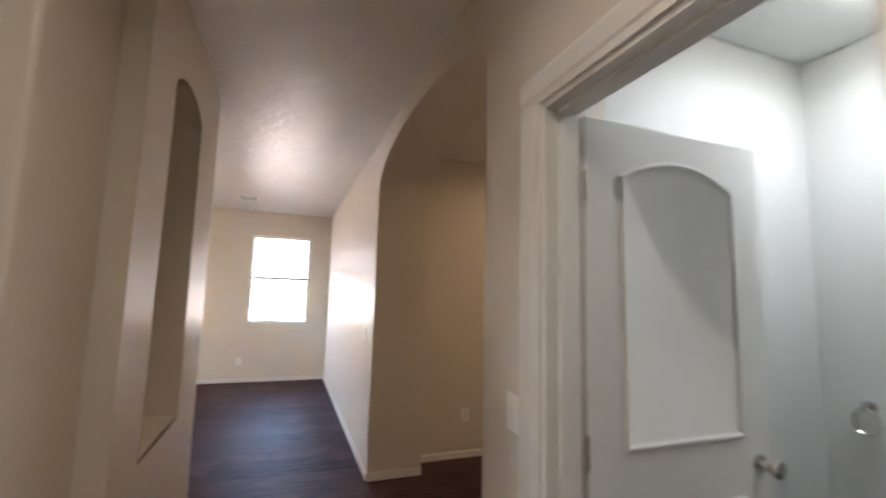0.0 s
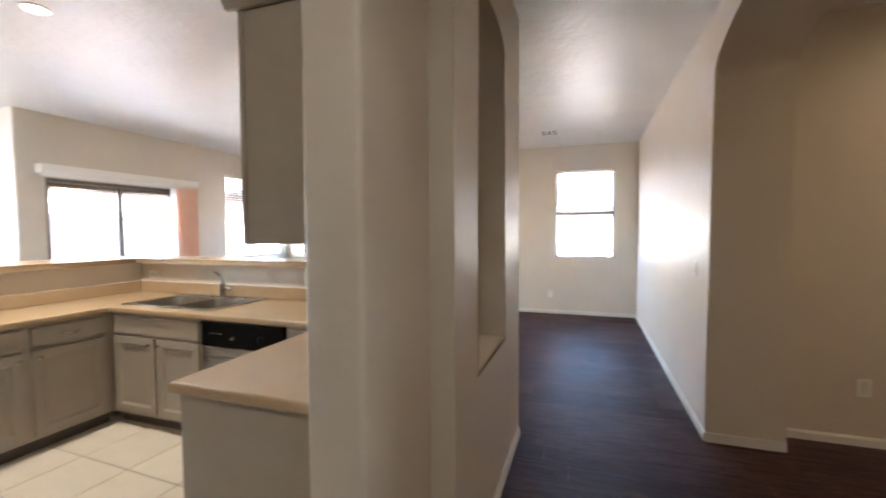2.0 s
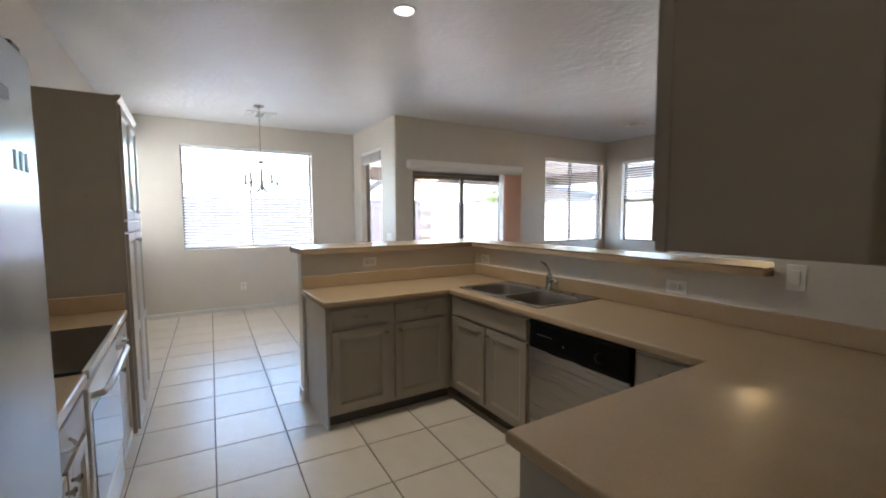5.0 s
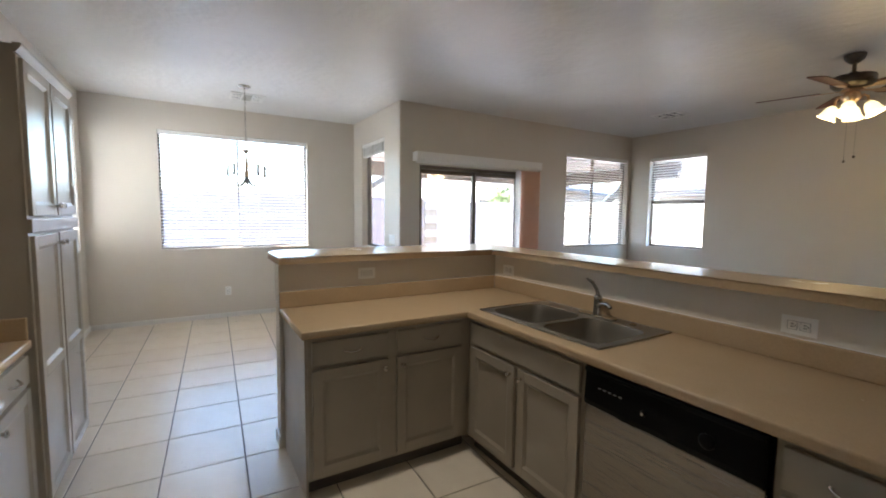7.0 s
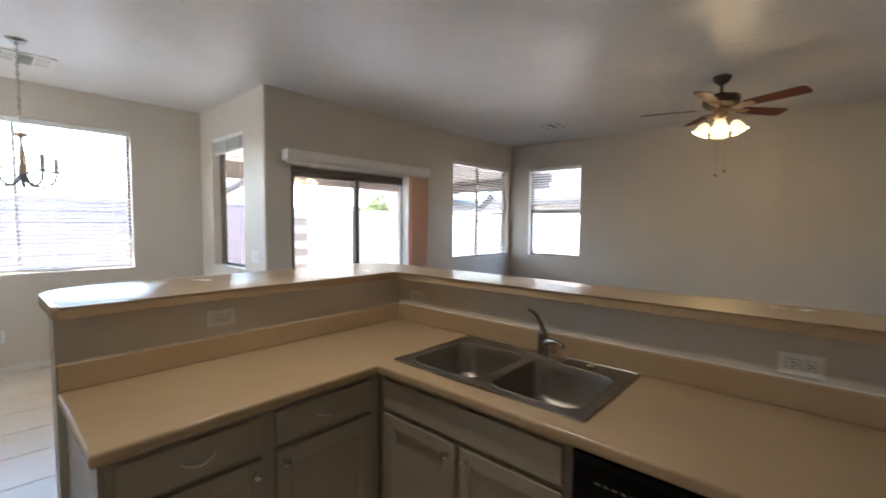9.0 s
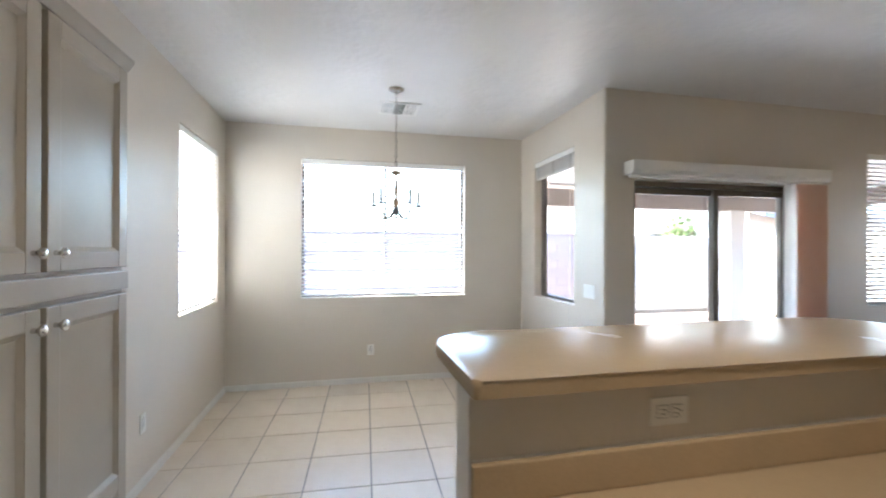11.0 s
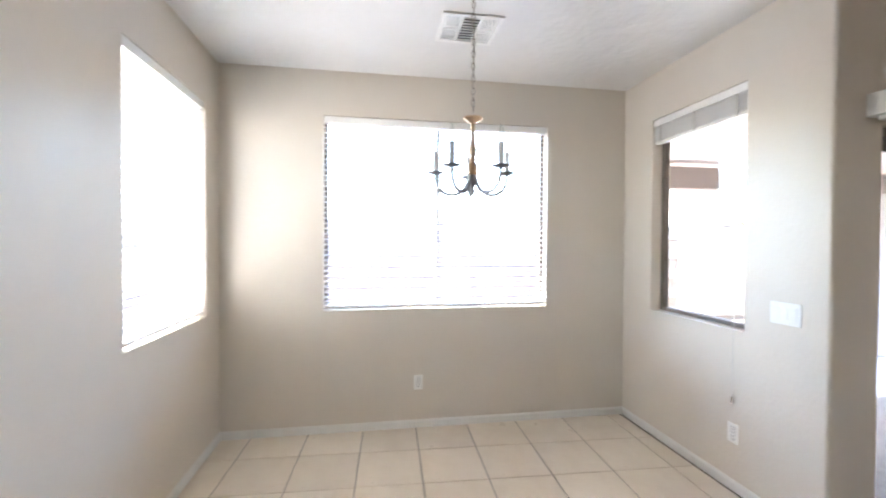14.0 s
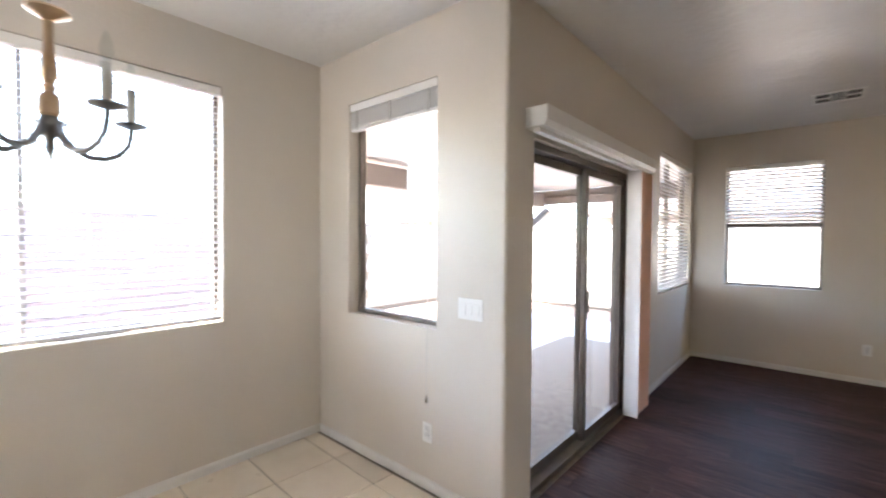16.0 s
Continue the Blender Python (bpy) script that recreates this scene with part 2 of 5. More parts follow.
def add_tube(bm, pts, r, n=8, closed=False):
    pts = [Vector(p) for p in pts]
    rings, side = [], None
    for k, p in enumerate(pts):
        if closed:
            d = pts[(k + 1) % len(pts)] - pts[k - 1]
        else:
            d = pts[min(k + 1, len(pts) - 1)] - pts[max(k - 1, 0)]
        d.normalize()
        if side is None:
            side = d.orthogonal().normalized()
        side = (side - d * side.dot(d)).normalized()
        up = d.cross(side)
        rr = r[k] if isinstance(r, (list, tuple)) else r
        rings.append([bm.verts.new(p + rr * (math.cos(a) * side + math.sin(a) * up)) for a in [2 * math.pi * j / n for j in range(n)]])
    pairs = list(zip(rings, rings[1:])) + ([(rings[-1], rings[0])] if closed else [])
    for p, q in pairs:
        for j in range(n):
            bm.faces.new((p[j], p[(j + 1) % n], q[(j + 1) % n], q[j]))
    if not closed:
        bm.faces.new(rings[0])
        bm.faces.new(rings[-1])
    return bm


def tube(pts, r, n=8, closed=False):
    return add_tube(bmesh.new(), pts, r, n, closed)


def prism(outline, place, d0, d1, bevel=0.0, top_only=False):
    """Extrude an outline of (u, v) pairs from depth d0 to d1; place(u, v, d) gives the point."""
    bm = bmesh.new()
    a = [bm.verts.new(place(u, v, d0)) for u, v in outline]
    b = [bm.verts.new(place(u, v, d1)) for u, v in outline]
    n = len(outline)
    bm.faces.new(a)
    bm.faces.new(b)
    for k in range(n):
        bm.faces.new((a[k], a[(k + 1) % n], b[(k + 1) % n], b[k]))
    if bevel:
        edges = [e for e in bm.edges if (e.verts[0] in b) == (e.verts[1] in b) and (not top_only or e.verts[0] in b)]
        bmesh.ops.bevel(bm, geom=edges, offset=bevel, segments=3, affect="EDGES", profile=0.5)
    return bm


def wall_mesh(place, us, zs, holes, thick):
    """A wall with rectangular holes: place(u, z, d); us and zs are (start, end); holes are (u0, u1, z0, z1)."""
    U = sorted({*us, *[v for h in holes for v in h[:2]]})
    Z = sorted({*zs, *[v for h in holes for v in h[2:]]})
    U, Z = [u for u in U if us[0] <= u <= us[1]], [z for z in Z if zs[0] <= z <= zs[1]]
    bm = bmesh.new()
    vert = {}

    def v(i, j, k):
        if (i, j, k) not in vert:
            vert[i, j, k] = bm.verts.new(place(U[i], Z[j], k * thick))
        return vert[i, j, k]

    def solid(i, j):
        if not (0 <= i < len(U) - 1 and 0 <= j < len(Z) - 1):
            return False
        u, z = (U[i] + U[i + 1]) / 2, (Z[j] + Z[j + 1]) / 2
        return not any(h[0] < u < h[1] and h[2] < z < h[3] for h in holes)

    for i in range(len(U) - 1):
        for j in range(len(Z) - 1):
            if not solid(i, j):
                continue
            for k in (0, 1):
                bm.faces.new((v(i, j, k), v(i + 1, j, k), v(i + 1, j + 1, k), v(i, j + 1, k)))
            if not solid(i - 1, j):
                bm.faces.new((v(i, j, 0), v(i, j + 1, 0), v(i, j + 1, 1), v(i, j, 1)))
            if not solid(i + 1, j):
                bm.faces.new((v(i + 1, j, 0), v(i + 1, j + 1, 0), v(i + 1, j + 1, 1), v(i + 1, j, 1)))
            if not solid(i, j - 1):
                bm.faces.new((v(i, j, 0), v(i + 1, j, 0), v(i + 1, j, 1), v(i, j, 1)))
            if not solid(i, j + 1):
                bm.faces.new((v(i, j + 1, 0), v(i + 1, j + 1, 0), v(i + 1, j + 1, 1), v(i, j + 1, 1)))
    return bm


def west(x):
    """Points on a wall whose face is at x and whose outside lies towards -x."""
    return lambda u, z, d: (x - d, u, z)


def east(x):
    return lambda u, z, d: (x + d, u, z)


def south(y):
    return lambda u, z, d: (u, y - d, z)


def north(y):
    return lambda u, z, d: (u, y + d, z)


def pbox(P, a, b, bevel=0.0):
    return box(P(*a), P(*b), bevel)


# ---- setting ----
H = 2.82
XW, XF, YS, YN, YF, XE = -7.565, -5.87, -0.03, 3.27, 7.73, 0.90
DWIN = (0.722, 2.555, 0.958, 2.474)
LWIN = (-7.315, -6.345, 0.972, 2.448)
RWIN = (-7.200, -6.347, 0.972, 2.458)
W2 = (6.135, 7.655, 0.950, 2.430)
W3 = (-5.510, -4.595, 0.960, 2.425)
FW = (-0.365, 0.555, 0.958, 2.425)
SLIDE = (3.545, 5.245, 0.0, 2.075)
T = 0.16
struct("wall_west", wall_mesh(west(XW), (YS - T, YN + T), (0, H), [DWIN], T), WALL, "beige painted wall with the dining window", "wall")
struct("wall_south", wall_mesh(south(YS), (XW, -0.62), (0, H), [LWIN], T), WALL, "beige painted wall behind pantry and fridge", "wall")
struct("wall_nook", wall_mesh(north(YN), (XW, XF - T), (0, H), [RWIN], T), WALL, "beige painted side wall of the dining nook", "wall")
struct("wall_patio", wall_mesh(west(XF), (YN + T, YF + T), (0, H), [SLIDE, W2], T), WALL, "beige painted wall with sliding patio door", "wall")
struct("wall_north", wall_mesh(north(YF), (XF, XE), (0, H), [W3, FW], T), WALL, "beige painted far wall with two windows", "wall")
bm = bmesh.new()
add_box(bm, (XF - T, YN, 0), (XF, YN + T, H))
edge = [e for e in bm.edges if all(abs(v.co.x - XF) < 1e-4 and abs(v.co.y - YN) < 1e-4 for v in e.verts)]
bmesh.ops.bevel(bm, geom=edge, offset=0.022, segments=5, affect="EDGES", profile=0.5)
struct("wall_corner", bm, WALL, "rounded beige drywall corner beside the patio door", "wall corner", "small")

# wall between kitchen and hall: a narrow end and a thicker length with an arched niche
def rounded_block(a, b, r=0.018):
    bm = box(a, b)
    edges = [e for e in bm.edges if abs(e.verts[0].co.z - e.verts[1].co.z) > 0.5]
    bmesh.ops.bevel(bm, geom=edges, offset=r, segments=5, affect="EDGES", profile=0.5)
    return bm


PX0, PX1, PX2 = -0.572, -0.395, -0.303
PY0, PY1, PY2 = 1.292, 1.765, 3.24
struct("wall_pillar", rounded_block((PX0, PY0, 0), (PX1, PY1 + 0.05, H)), WALL, "beige painted wall end with rounded corners", "wall", "small")


def arch_outline(u0, u1, z0, spring, crown, n=20):
    c, a, b = (u0 + u1) / 2, (u1 - u0) / 2, crown - spring
    return [(u0, z0), (u1, z0)] + [(c + a * math.cos(math.pi * k / n), spring + b * math.sin(math.pi * k / n)) for k in range(n + 1)]


def arched_wall(P, us, H, u0, u1, z0, spring, crown, depth, thick, through_hole, n=40):
    """A wall with an arched opening (or, where through_hole is False, a recess of that depth)."""
    bm = bmesh.new()
    c, a, b = (u0 + u1) / 2, (u1 - u0) / 2, crown - spring
    arc = [(c - a * math.cos(math.pi * k / n), spring + b * math.sin(math.pi * k / n)) for k in range(n + 1)]

    def face_at(d):
        q = lambda pts: bm.faces.new([bm.verts.new(P(u, z, d)) for u, z in pts])
        sill = [z0] if z0 > 0 else []
        q([(us[0], 0), (u0, 0)] + [(u0, z) for z in sill + [spring]] + [(u0, H), (us[0], H)])
        q([(us[1], 0), (u1, 0)] + [(u1, z) for z in sill + [spring]] + [(u1, H), (us[1], H)])
        if z0 > 0:
            q([(u0, 0), (u1, 0), (u1, z0), (u0, z0)])
        q(arc + [(u1, H), (u0, H)])

    face_at(0)
    if through_hole:
        face_at(thick)
    else:
        bm.faces.new([bm.verts.new(P(u, z, thick)) for u, z in ((us[0], 0), (us[1], 0), (us[1], H), (us[0], H))])
    rim = [(u0, z0)] + arc + [(u1, z0)]
    for p, r in zip(rim, rim[1:]):
        bm.faces.new([bm.verts.new(P(*c3)) for c3 in ((*p, 0), (*r, 0), (*r, depth), (*p, depth))])
    if z0 > 0:
        bm.faces.new([bm.verts.new(P(*c3)) for c3 in ((u0, z0, 0), (u1, z0, 0), (u1, z0, depth), (u0, z0, depth))])
    if not through_hole:
        bm.faces.new([bm.verts.new(P(u, z, depth)) for u, z in rim])
    for u in us:
        bm.faces.new([bm.verts.new(P(*c3)) for c3 in ((u, 0, 0), (u, H, 0), (u, H, thick), (u, 0, thick))])
    bmesh.ops.remove_doubles(bm, verts=bm.verts, dist=1e-4)
    rim_edges = []
    for e in bm.edges:
        mid = [sum(v.co[k] for v in e.verts) / 2 for k in range(3)]
        if len(e.link_faces) == 2 and e.calc_face_angle(0) > 1.0:
            on_front = all(min((v.co - Vector(P(p[0], p[1], 0))).length for p in rim) < 1e-3 for v in e.verts)
            if on_front and not (z0 <= 0 and abs(mid[2]) < 1e-3):
                rim_edges.append(e)
    bmesh.ops.bevel(bm, geom=rim_edges, offset=0.020, segments=4, affect="EDGES", profile=0.5)
    return bm


struct("wall_niche", arched_wall(west(PX2), (PY1, PY2), H, 2.104, 2.730, 0.815, 2.385, 2.512, 0.20, PX2 - PX0, False), WALL, "beige painted hall wall with a tall arched niche", "wall", "small")
struct("wall_kitchen_return", box((-1.350, 3.13, 0), (PX0, PY2, H)), WALL, "short beige full-height wall at the bar's end", "wall")
struct("wall_arch", arched_wall(east(XE), (1.455 - 0.125, YF + T), H, 1.456, 3.555, 0, 2.395, 2.690, 0.45, 0.45, True), WALL, "beige painted hall wall with a wide arched opening", "wall", "small")
DOORWAY = (0.310, 1.090, 0.0, 2.078)
struct("wall_door", wall_mesh(east(XE), (-1.30, 1.330), (0, H), [DOORWAY], 0.12), WALL, "beige painted hall wall with a doorway", "wall")
struct("wall_entry_back", box((1.35, 3.80, 0), (4.1, 3.92, H)), WALL, "tan painted wall beyond the arched opening", "wall")
struct("wall_entry_side", box((4.0, 1.2, 0), (4.12, 3.80, H)), WALL, "tan painted end wall of the entry", "wall")
struct("wall_bath_north", box((1.35, 1.33, 0), (4.0, 1.455, H)), BATH, "cool white wall of the small side room", "wall")
struct("wall_bath_side", box((2.60, -1.30, 0), (2.72, 1.33, H)), BATH, "cool white end wall of the side room", "wall")
struct("wall_bath_south", box((1.02, -1.42, 0), (2.72, -1.30, H)), BATH, "cool white wall of the side room", "wall")
struct("wall_hall_south", box((-0.74, -1.42, 0), (1.02, -1.30, H)), WALL, "beige wall behind the start of the hall", "wall")
struct("wall_hall_side", box((-0.74, -1.30, 0), (-0.62, YS, H)), WALL, "beige wall beside the fridge", "wall")
bm = box((XW - T, YS - T, H), (4.2, YN + T, H + 0.2))
add_box(bm, (XF - T, YN + T, H), (4.2, YF + T, H + 0.2))
add_box(bm, (-0.8, -1.45, H), (4.2, YS - T, H + 0.2))
struct("ceiling", bm, CEIL, "off-white ceiling with knockdown texture and sheen", "ceiling")
struct("ceiling_bath", box((1.03, -1.29, 2.70), (2.59, 1.32, 2.74)), BATH, "white ceiling of the side room", "ceiling")

# pony wall under the raised bar
bm = box((-3.885, 1.50, 0), (-3.765, PY2, 1.1435))
add_box(bm, (-3.765, 3.13, 0), (-1.350, PY2, 1.1435))
struct("wall_bar", bm, WALL, "low beige wall that carries the raised bar", "low wall")


# baseboards
def baseboard(P, u0, u1, h=0.062):
    bm = prism([(0, 0), (0.012, 0), (0.012, h - 0.014), (0.004, h), (0, h)], lambda d, z, u: P(u, z, -d), u0, u1)
    return struct("baseboard", bm, TRIM, "white painted baseboard along the wall", "baseboard")


baseboard(west(XW), YS, YN)
baseboard(south(YS), XW, -4.50)
baseboard(north(YN), XW, XF)
baseboard(west(XF), YN + 0.02, 3.52)
baseboard(west(XF), 5.34, YF)
baseboard(north(YF), XF, XE)
baseboard(east(XE), 3.56, YF)
baseboard(east(XE), 1.20, 1.45)
baseboard(west(PX2), PY1, PY2)
baseboard(west(PX1), PY0, PY1)
baseboard(north(3.80), 1.35, 4.0)
baseboard(south(PY2), -4.0, PX2)
struct("baseboard", box((0.90, 3.543, 0), (1.35, 3.556, 0.062)), TRIM, "white painted baseboard on the arch jamb", "baseboard")
struct("baseboard", box((-3.899, 1.487, 0), (-3.764, 1.50, 0.075), 0.004), TRIM, "white painted baseboard wrapped round the bar wall end", "baseboard")
struct("baseboard", box((-3.899, 1.487, 0), (-3.886, PY2, 0.075), 0.004), TRIM, "white painted baseboard on the bar wall", "baseboard")


# ---- windows, blinds, sliding door ----
def window(number, P, hole, split, label, bar=None):
    u0, u1, z0, z1 = hole
    c = P((u0 + u1) / 2, z0, 0.11)
    w = thing("window_%d" % number, c, label, "window", kind="structure")
    f0, f1, fw = 0.085, 0.135, 0.028
    part("window_frame", pbox(P, (u0, z0, f0), (u0 + fw, z1, f1), 0.003), FRAME, w, "dark bronze aluminium frame")
    part("window_frame", pbox(P, (u1 - fw, z0, f0), (u1, z1, f1), 0.003), FRAME, w, "dark bronze aluminium frame")
    part("window_frame", pbox(P, (u0 + fw, z0, f0), (u1 - fw, z0 + fw, f1), 0.003), FRAME, w, "dark bronze aluminium frame")
    part("window_frame", pbox(P, (u0 + fw, z1 - fw, f0), (u1 - fw, z1, f1), 0.003), FRAME, w, "dark bronze aluminium frame")
    a, b, c, d = u0 + fw, u1 - fw, z0 + fw, z1 - fw
    cells = [(a, b, c, d)]
    if split and split[0] == "u":
        part("mullion", pbox(P, (split[1] - 0.014, c, f0), (split[1] + 0.014, d, f1), 0.003), bar or FRAME, w)
        cells = [(a, split[1] - 0.014, c, d), (split[1] + 0.014, b, c, d)]
    elif split:
        part("meeting_rail", pbox(P, (a, split[1] - 0.024, f0 - 0.01), (b, split[1] + 0.024, f1), 0.003), FRAME, w)
        cells = [(a, b, c, split[1] - 0.024), (a, b, split[1] + 0.024, d)]
    for q in cells:
        ob = part("pane", pbox(P, (q[0], q[2], 0.108), (q[1], q[3], 0.112)), GLASS, w, "clear window glass")
        ob.visible_shadow = False
    return w


# the mullion here takes the tone lightened for glare
window(1, west(XW), DWIN, ("u", 1.635), "wide dining window with a bronze sliding frame", GLAREBAR)
window(2, south(YS), LWIN, None, "dining side window in a bronze frame")
window(3, north(YN), RWIN, None, "nook window onto the patio in a bronze frame")
window(4, west(XF), W2, ("u", 6.86), "family room sliding window in a bronze frame")
window(5, north(YF), W3, ("z", 1.70), "single-hung family room window in a bronze frame")
window(6, north(YF), FW, ("z", 1.70), "single-hung window at the end of the hall")


def blind(P, hole, label, bottom=None, tilt=12, cords=3, stack=False):
    u0, u1, z0, z1 = hole
    a, b = u0 + 0.008, u1 - 0.008
    bl = thing("window_blind", P((u0 + u1) / 2, z1, 0.04), label, "window blind", "slatted window blinds")
    part("headrail", pbox(P, (a, z1 - 0.055, 0.004), (b, z1 - 0.004, 0.064), 0.004), WHITE, bl, "white valance rail")
    depth, thick, pitch = 0.048, 0.003, 0.0415
    ud = Vector(P(1, 0, 0)) - Vector(P(0, 0, 0))
    nd = Vector(P(0, 0, 1)) - Vector(P(0, 0, 0))
    me = None
    if stack:
        top, pitch, tilt = z1 - 0.062, 0.0045, 0
        bottom = top - 0.115
    else:
        top = z1 - 0.085
    z = top
    while z > bottom + 0.03 or (stack and z > bottom + 0.012):
        if me is None:
            bm = bmesh.new()
            L = (b - a) / 2
            pr = [(-depth / 2, 0), (0, 0.004), (depth / 2, 0), (depth / 2, -thick), (0, 0.004 - thick), (-depth / 2, -thick)]
            ends = []
            for s in (-L, L):
                ends.append([bm.verts.new(ud * s + nd * (d * math.cos(radians(tilt)) - y * math.sin(radians(tilt))) + Vector((0, 0, d * math.sin(radians(tilt)) + y * math.cos(radians(tilt))))) for d, y in pr])
            bm.faces.new(ends[0])
            bm.faces.new(ends[1])
            for k in range(6):
                bm.faces.new((ends[0][k], ends[0][(k + 1) % 6], ends[1][(k + 1) % 6], ends[1][k]))
            ob = part("slat", bm, SLAT, bl)
            me = ob.data
        else:
            ob = under(new("slat", me), bl)
        ob.location = P((a + b) / 2, z, 0.036)
        z -= pitch
    part("bottom_rail", pbox(P, (a, bottom - 0.012, 0.016), (b, bottom + 0.008, 0.058), 0.004), WHITE, bl)
    for k in range(cords):
        u = a + (b - a) * (0.09 + 0.82 * k / max(1, cords - 1))
        for d in (0.010, 0.063):
            part("ladder_cord", tube([P(u, z1 - 0.05, d), P(u, bottom, d)], 0.0014, 5), CORD, bl)
        if stack:
            part("ladder_loop", pbox(P, (u - 0.009, bottom - 0.005, 0.0045), (u + 0.009, top + 0.02, 0.009)), CORD, bl, "bunched ladder cords")
    return bl


blind(west(XW), DWIN, "wide white blind lowered over the dining window", DWIN[2] + 0.03, 12, 4)
blind(south(YS), LWIN, "white slatted blind lowered over the side window", LWIN[2] + 0.03, -22, 2)
blind(north(YN), RWIN, "white slatted blind raised to the window head", None, 0, 3, True)
blind(west(XF), W2, "white slatted blind lowered over the sliding window", W2[2] + 0.03, 24, 3)
blind(north(YF), W3, "white slatted blind half lowered over the upper sash", 1.748, 26, 2)
blind(north(YF), FW, "white slatted blind half lowered at the hall window", 1.748, 26, 2)
pull = thing("blind_cord", (-6.412, YN - 0.012, 0.54), "thin pull cord with a wooden tassel below the window", "blind cord")
part("cord", tube([(-6.412, YN - 0.004, 2.38), (-6.412, YN - 0.010, 0.97), (-6.414, YN - 0.012, 0.56)], 0.0016, 5), CORD, pull)
part("tassel", lathe([(0.002, 0.03), (0.007, 0.012), (0.009, -0.012), (0.006, -0.018), (0, -0.018)], (-6.414, YN - 0.012, 0.545), n=12), NICKEL, pull)

# sliding glass door
door = thing("door_1", (XF, 4.38, 0), "bronze-framed sliding glass patio door", "sliding door", kind="structure")
P = west(XF)
y0, y1, zt = SLIDE[0], SLIDE[1], SLIDE[3]
for a, b in (((y0, 0, 0.03), (y0 + 0.04, zt, 0.15)), ((y1 - 0.04, 0, 0.03), (y1, zt, 0.15)), ((y0 + 0.04, zt - 0.045, 0.03), (y1 - 0.04, zt, 0.15)), ((y0 + 0.04, 0.0, 0.03), (y1 - 0.04, 0.035, 0.15))):
    part("door_frame", pbox(P, a, b, 0.003), BRONZE, door)
for lo, hi, d0 in ((y0 + 0.04, 4.465, 0.10), (4.405, y1 - 0.04, 0.055)):
    leaf = part("leaf_frame", pbox(P, (lo, 0.037, d0), (lo + 0.05, zt - 0.047, d0 + 0.035), 0.003), BRONZE, door)
    part("leaf_frame", pbox(P, (hi - 0.05, 0.037, d0), (hi, zt - 0.047, d0 + 0.035), 0.003), BRONZE, door)
    part("leaf_frame", pbox(P, (lo + 0.05, 0.037, d0), (hi - 0.05, 0.10, d0 + 0.035), 0.003), BRONZE, door)
    part("leaf_frame", pbox(P, (lo + 0.05, zt - 0.10, d0), (hi - 0.05, zt - 0.047, d0 + 0.035), 0.003), BRONZE, door)
    ob = part("pane", pbox(P, (lo + 0.05, 0.10, d0 + 0.015), (hi - 0.05, zt - 0.10, d0 + 0.02)), GLASS, door, "clear door glass")
    ob.visible_shadow = False
part("latch", pbox(P, (4.418, 0.98, 0.034), (4.442, 1.14, 0.054), 0.004), BRONZE, door, "dark metal pull latch")

vb = thing("vertical_blind", (XF, 4.42, 2.11), "vertical blind drawn aside with a white valance", "vertical blind")
part("valance", prism([(0.0, 0.0), (0.115, 0.0), (0.130, 0.030), (0.130, 0.108), (0.0, 0.108)], lambda d, z, u: (XF + d, u, 2.108 + z), 3.445, 5.500, 0.004), WHITE, vb, "white boxed valance")
part("track", box((XF + 0.035, 3.47, 2.085), (XF + 0.075, 5.48, 2.106)), WHITE, vb)
for k in range(13):
    yv = 5.118 + 0.0255 * k
    bm = bmesh.new()
    ring = []
    for j in range(7):
        s = j / 6
        if k == 0:
            ring.append((XF + 0.006 + 0.116 * s, 5.104 + 0.007 * math.sin(math.pi * s)))
        else:
            ring.append((XF + 0.040 + 0.060 * s + 0.006 * math.sin(math.pi * s), yv + 0.066 * s - 0.004 * math.sin(math.pi * s)))
    lo = [bm.verts.new((x, y, 0.03)) for x, y in ring] + [bm.verts.new((x, y + 0.0012, 0.03)) for x, y in reversed(ring)]
    hi = [bm.verts.new((v.co.x, v.co.y, 2.086)) for v in lo]
    n = len(lo)
    bm.faces.new(lo)
    bm.faces.new(hi)
    for j in range(n):
        bm.faces.new((lo[j], lo[(j + 1) % n], hi[(j + 1) % n], hi[j]))
    # lit leading vane in white, backlit glow of the others in peach
    part("vane", bm, VANEBACKLIT if k else SLAT, vb, "" if k else "leading vane, its lit face coloured white", True)


# ---- doorway and interior door ----
dw = thing("door_2", (XE, 0.70, 0), "white painted door casing and jamb", "door frame", kind="structure")
y0, y1, zt = DOORWAY[0], DOORWAY[1], DOORWAY[3]
for side in (-1, 1):
    u = y1 if side > 0 else y0
    pr = [(0.0, 0.0), (0.0, 0.011), (0.020, 0.013), (0.030, 0.018), (0.080, 0.021), (0.095, 0.017), (0.095, 0.0)]
    part("casing", prism(pr, lambda a, d, z, u=u, side=side: (XE - d, u + side * a, z), 0, zt + 0.0), TRIM, dw)
part("casing", prism([(0.0, 0.0), (0.0, 0.011), (0.020, 0.013), (0.030, 0.018), (0.080, 0.021), (0.095, 0.017), (0.095, 0.0)], lambda a, d, u: (XE - d, u, zt + a), y0 - 0.095, y1 + 0.095), TRIM, dw)
part("jamb", box((XE, y1 - 0.018, 0), (XE + 0.12, y1, zt)), TRIM, dw)
part("jamb", box((XE, y0, 0), (XE + 0.12, y0 + 0.018, zt)), TRIM, dw)
part("jamb", box((XE, y0 + 0.018, zt - 0.018), (XE + 0.12, y1 - 0.018, zt)), TRIM, dw)
part("stop", box((XE + 0.045, y1 - 0.030, 0), (XE + 0.080, y1 - 0.018, zt - 0.018)), TRIM, dw)
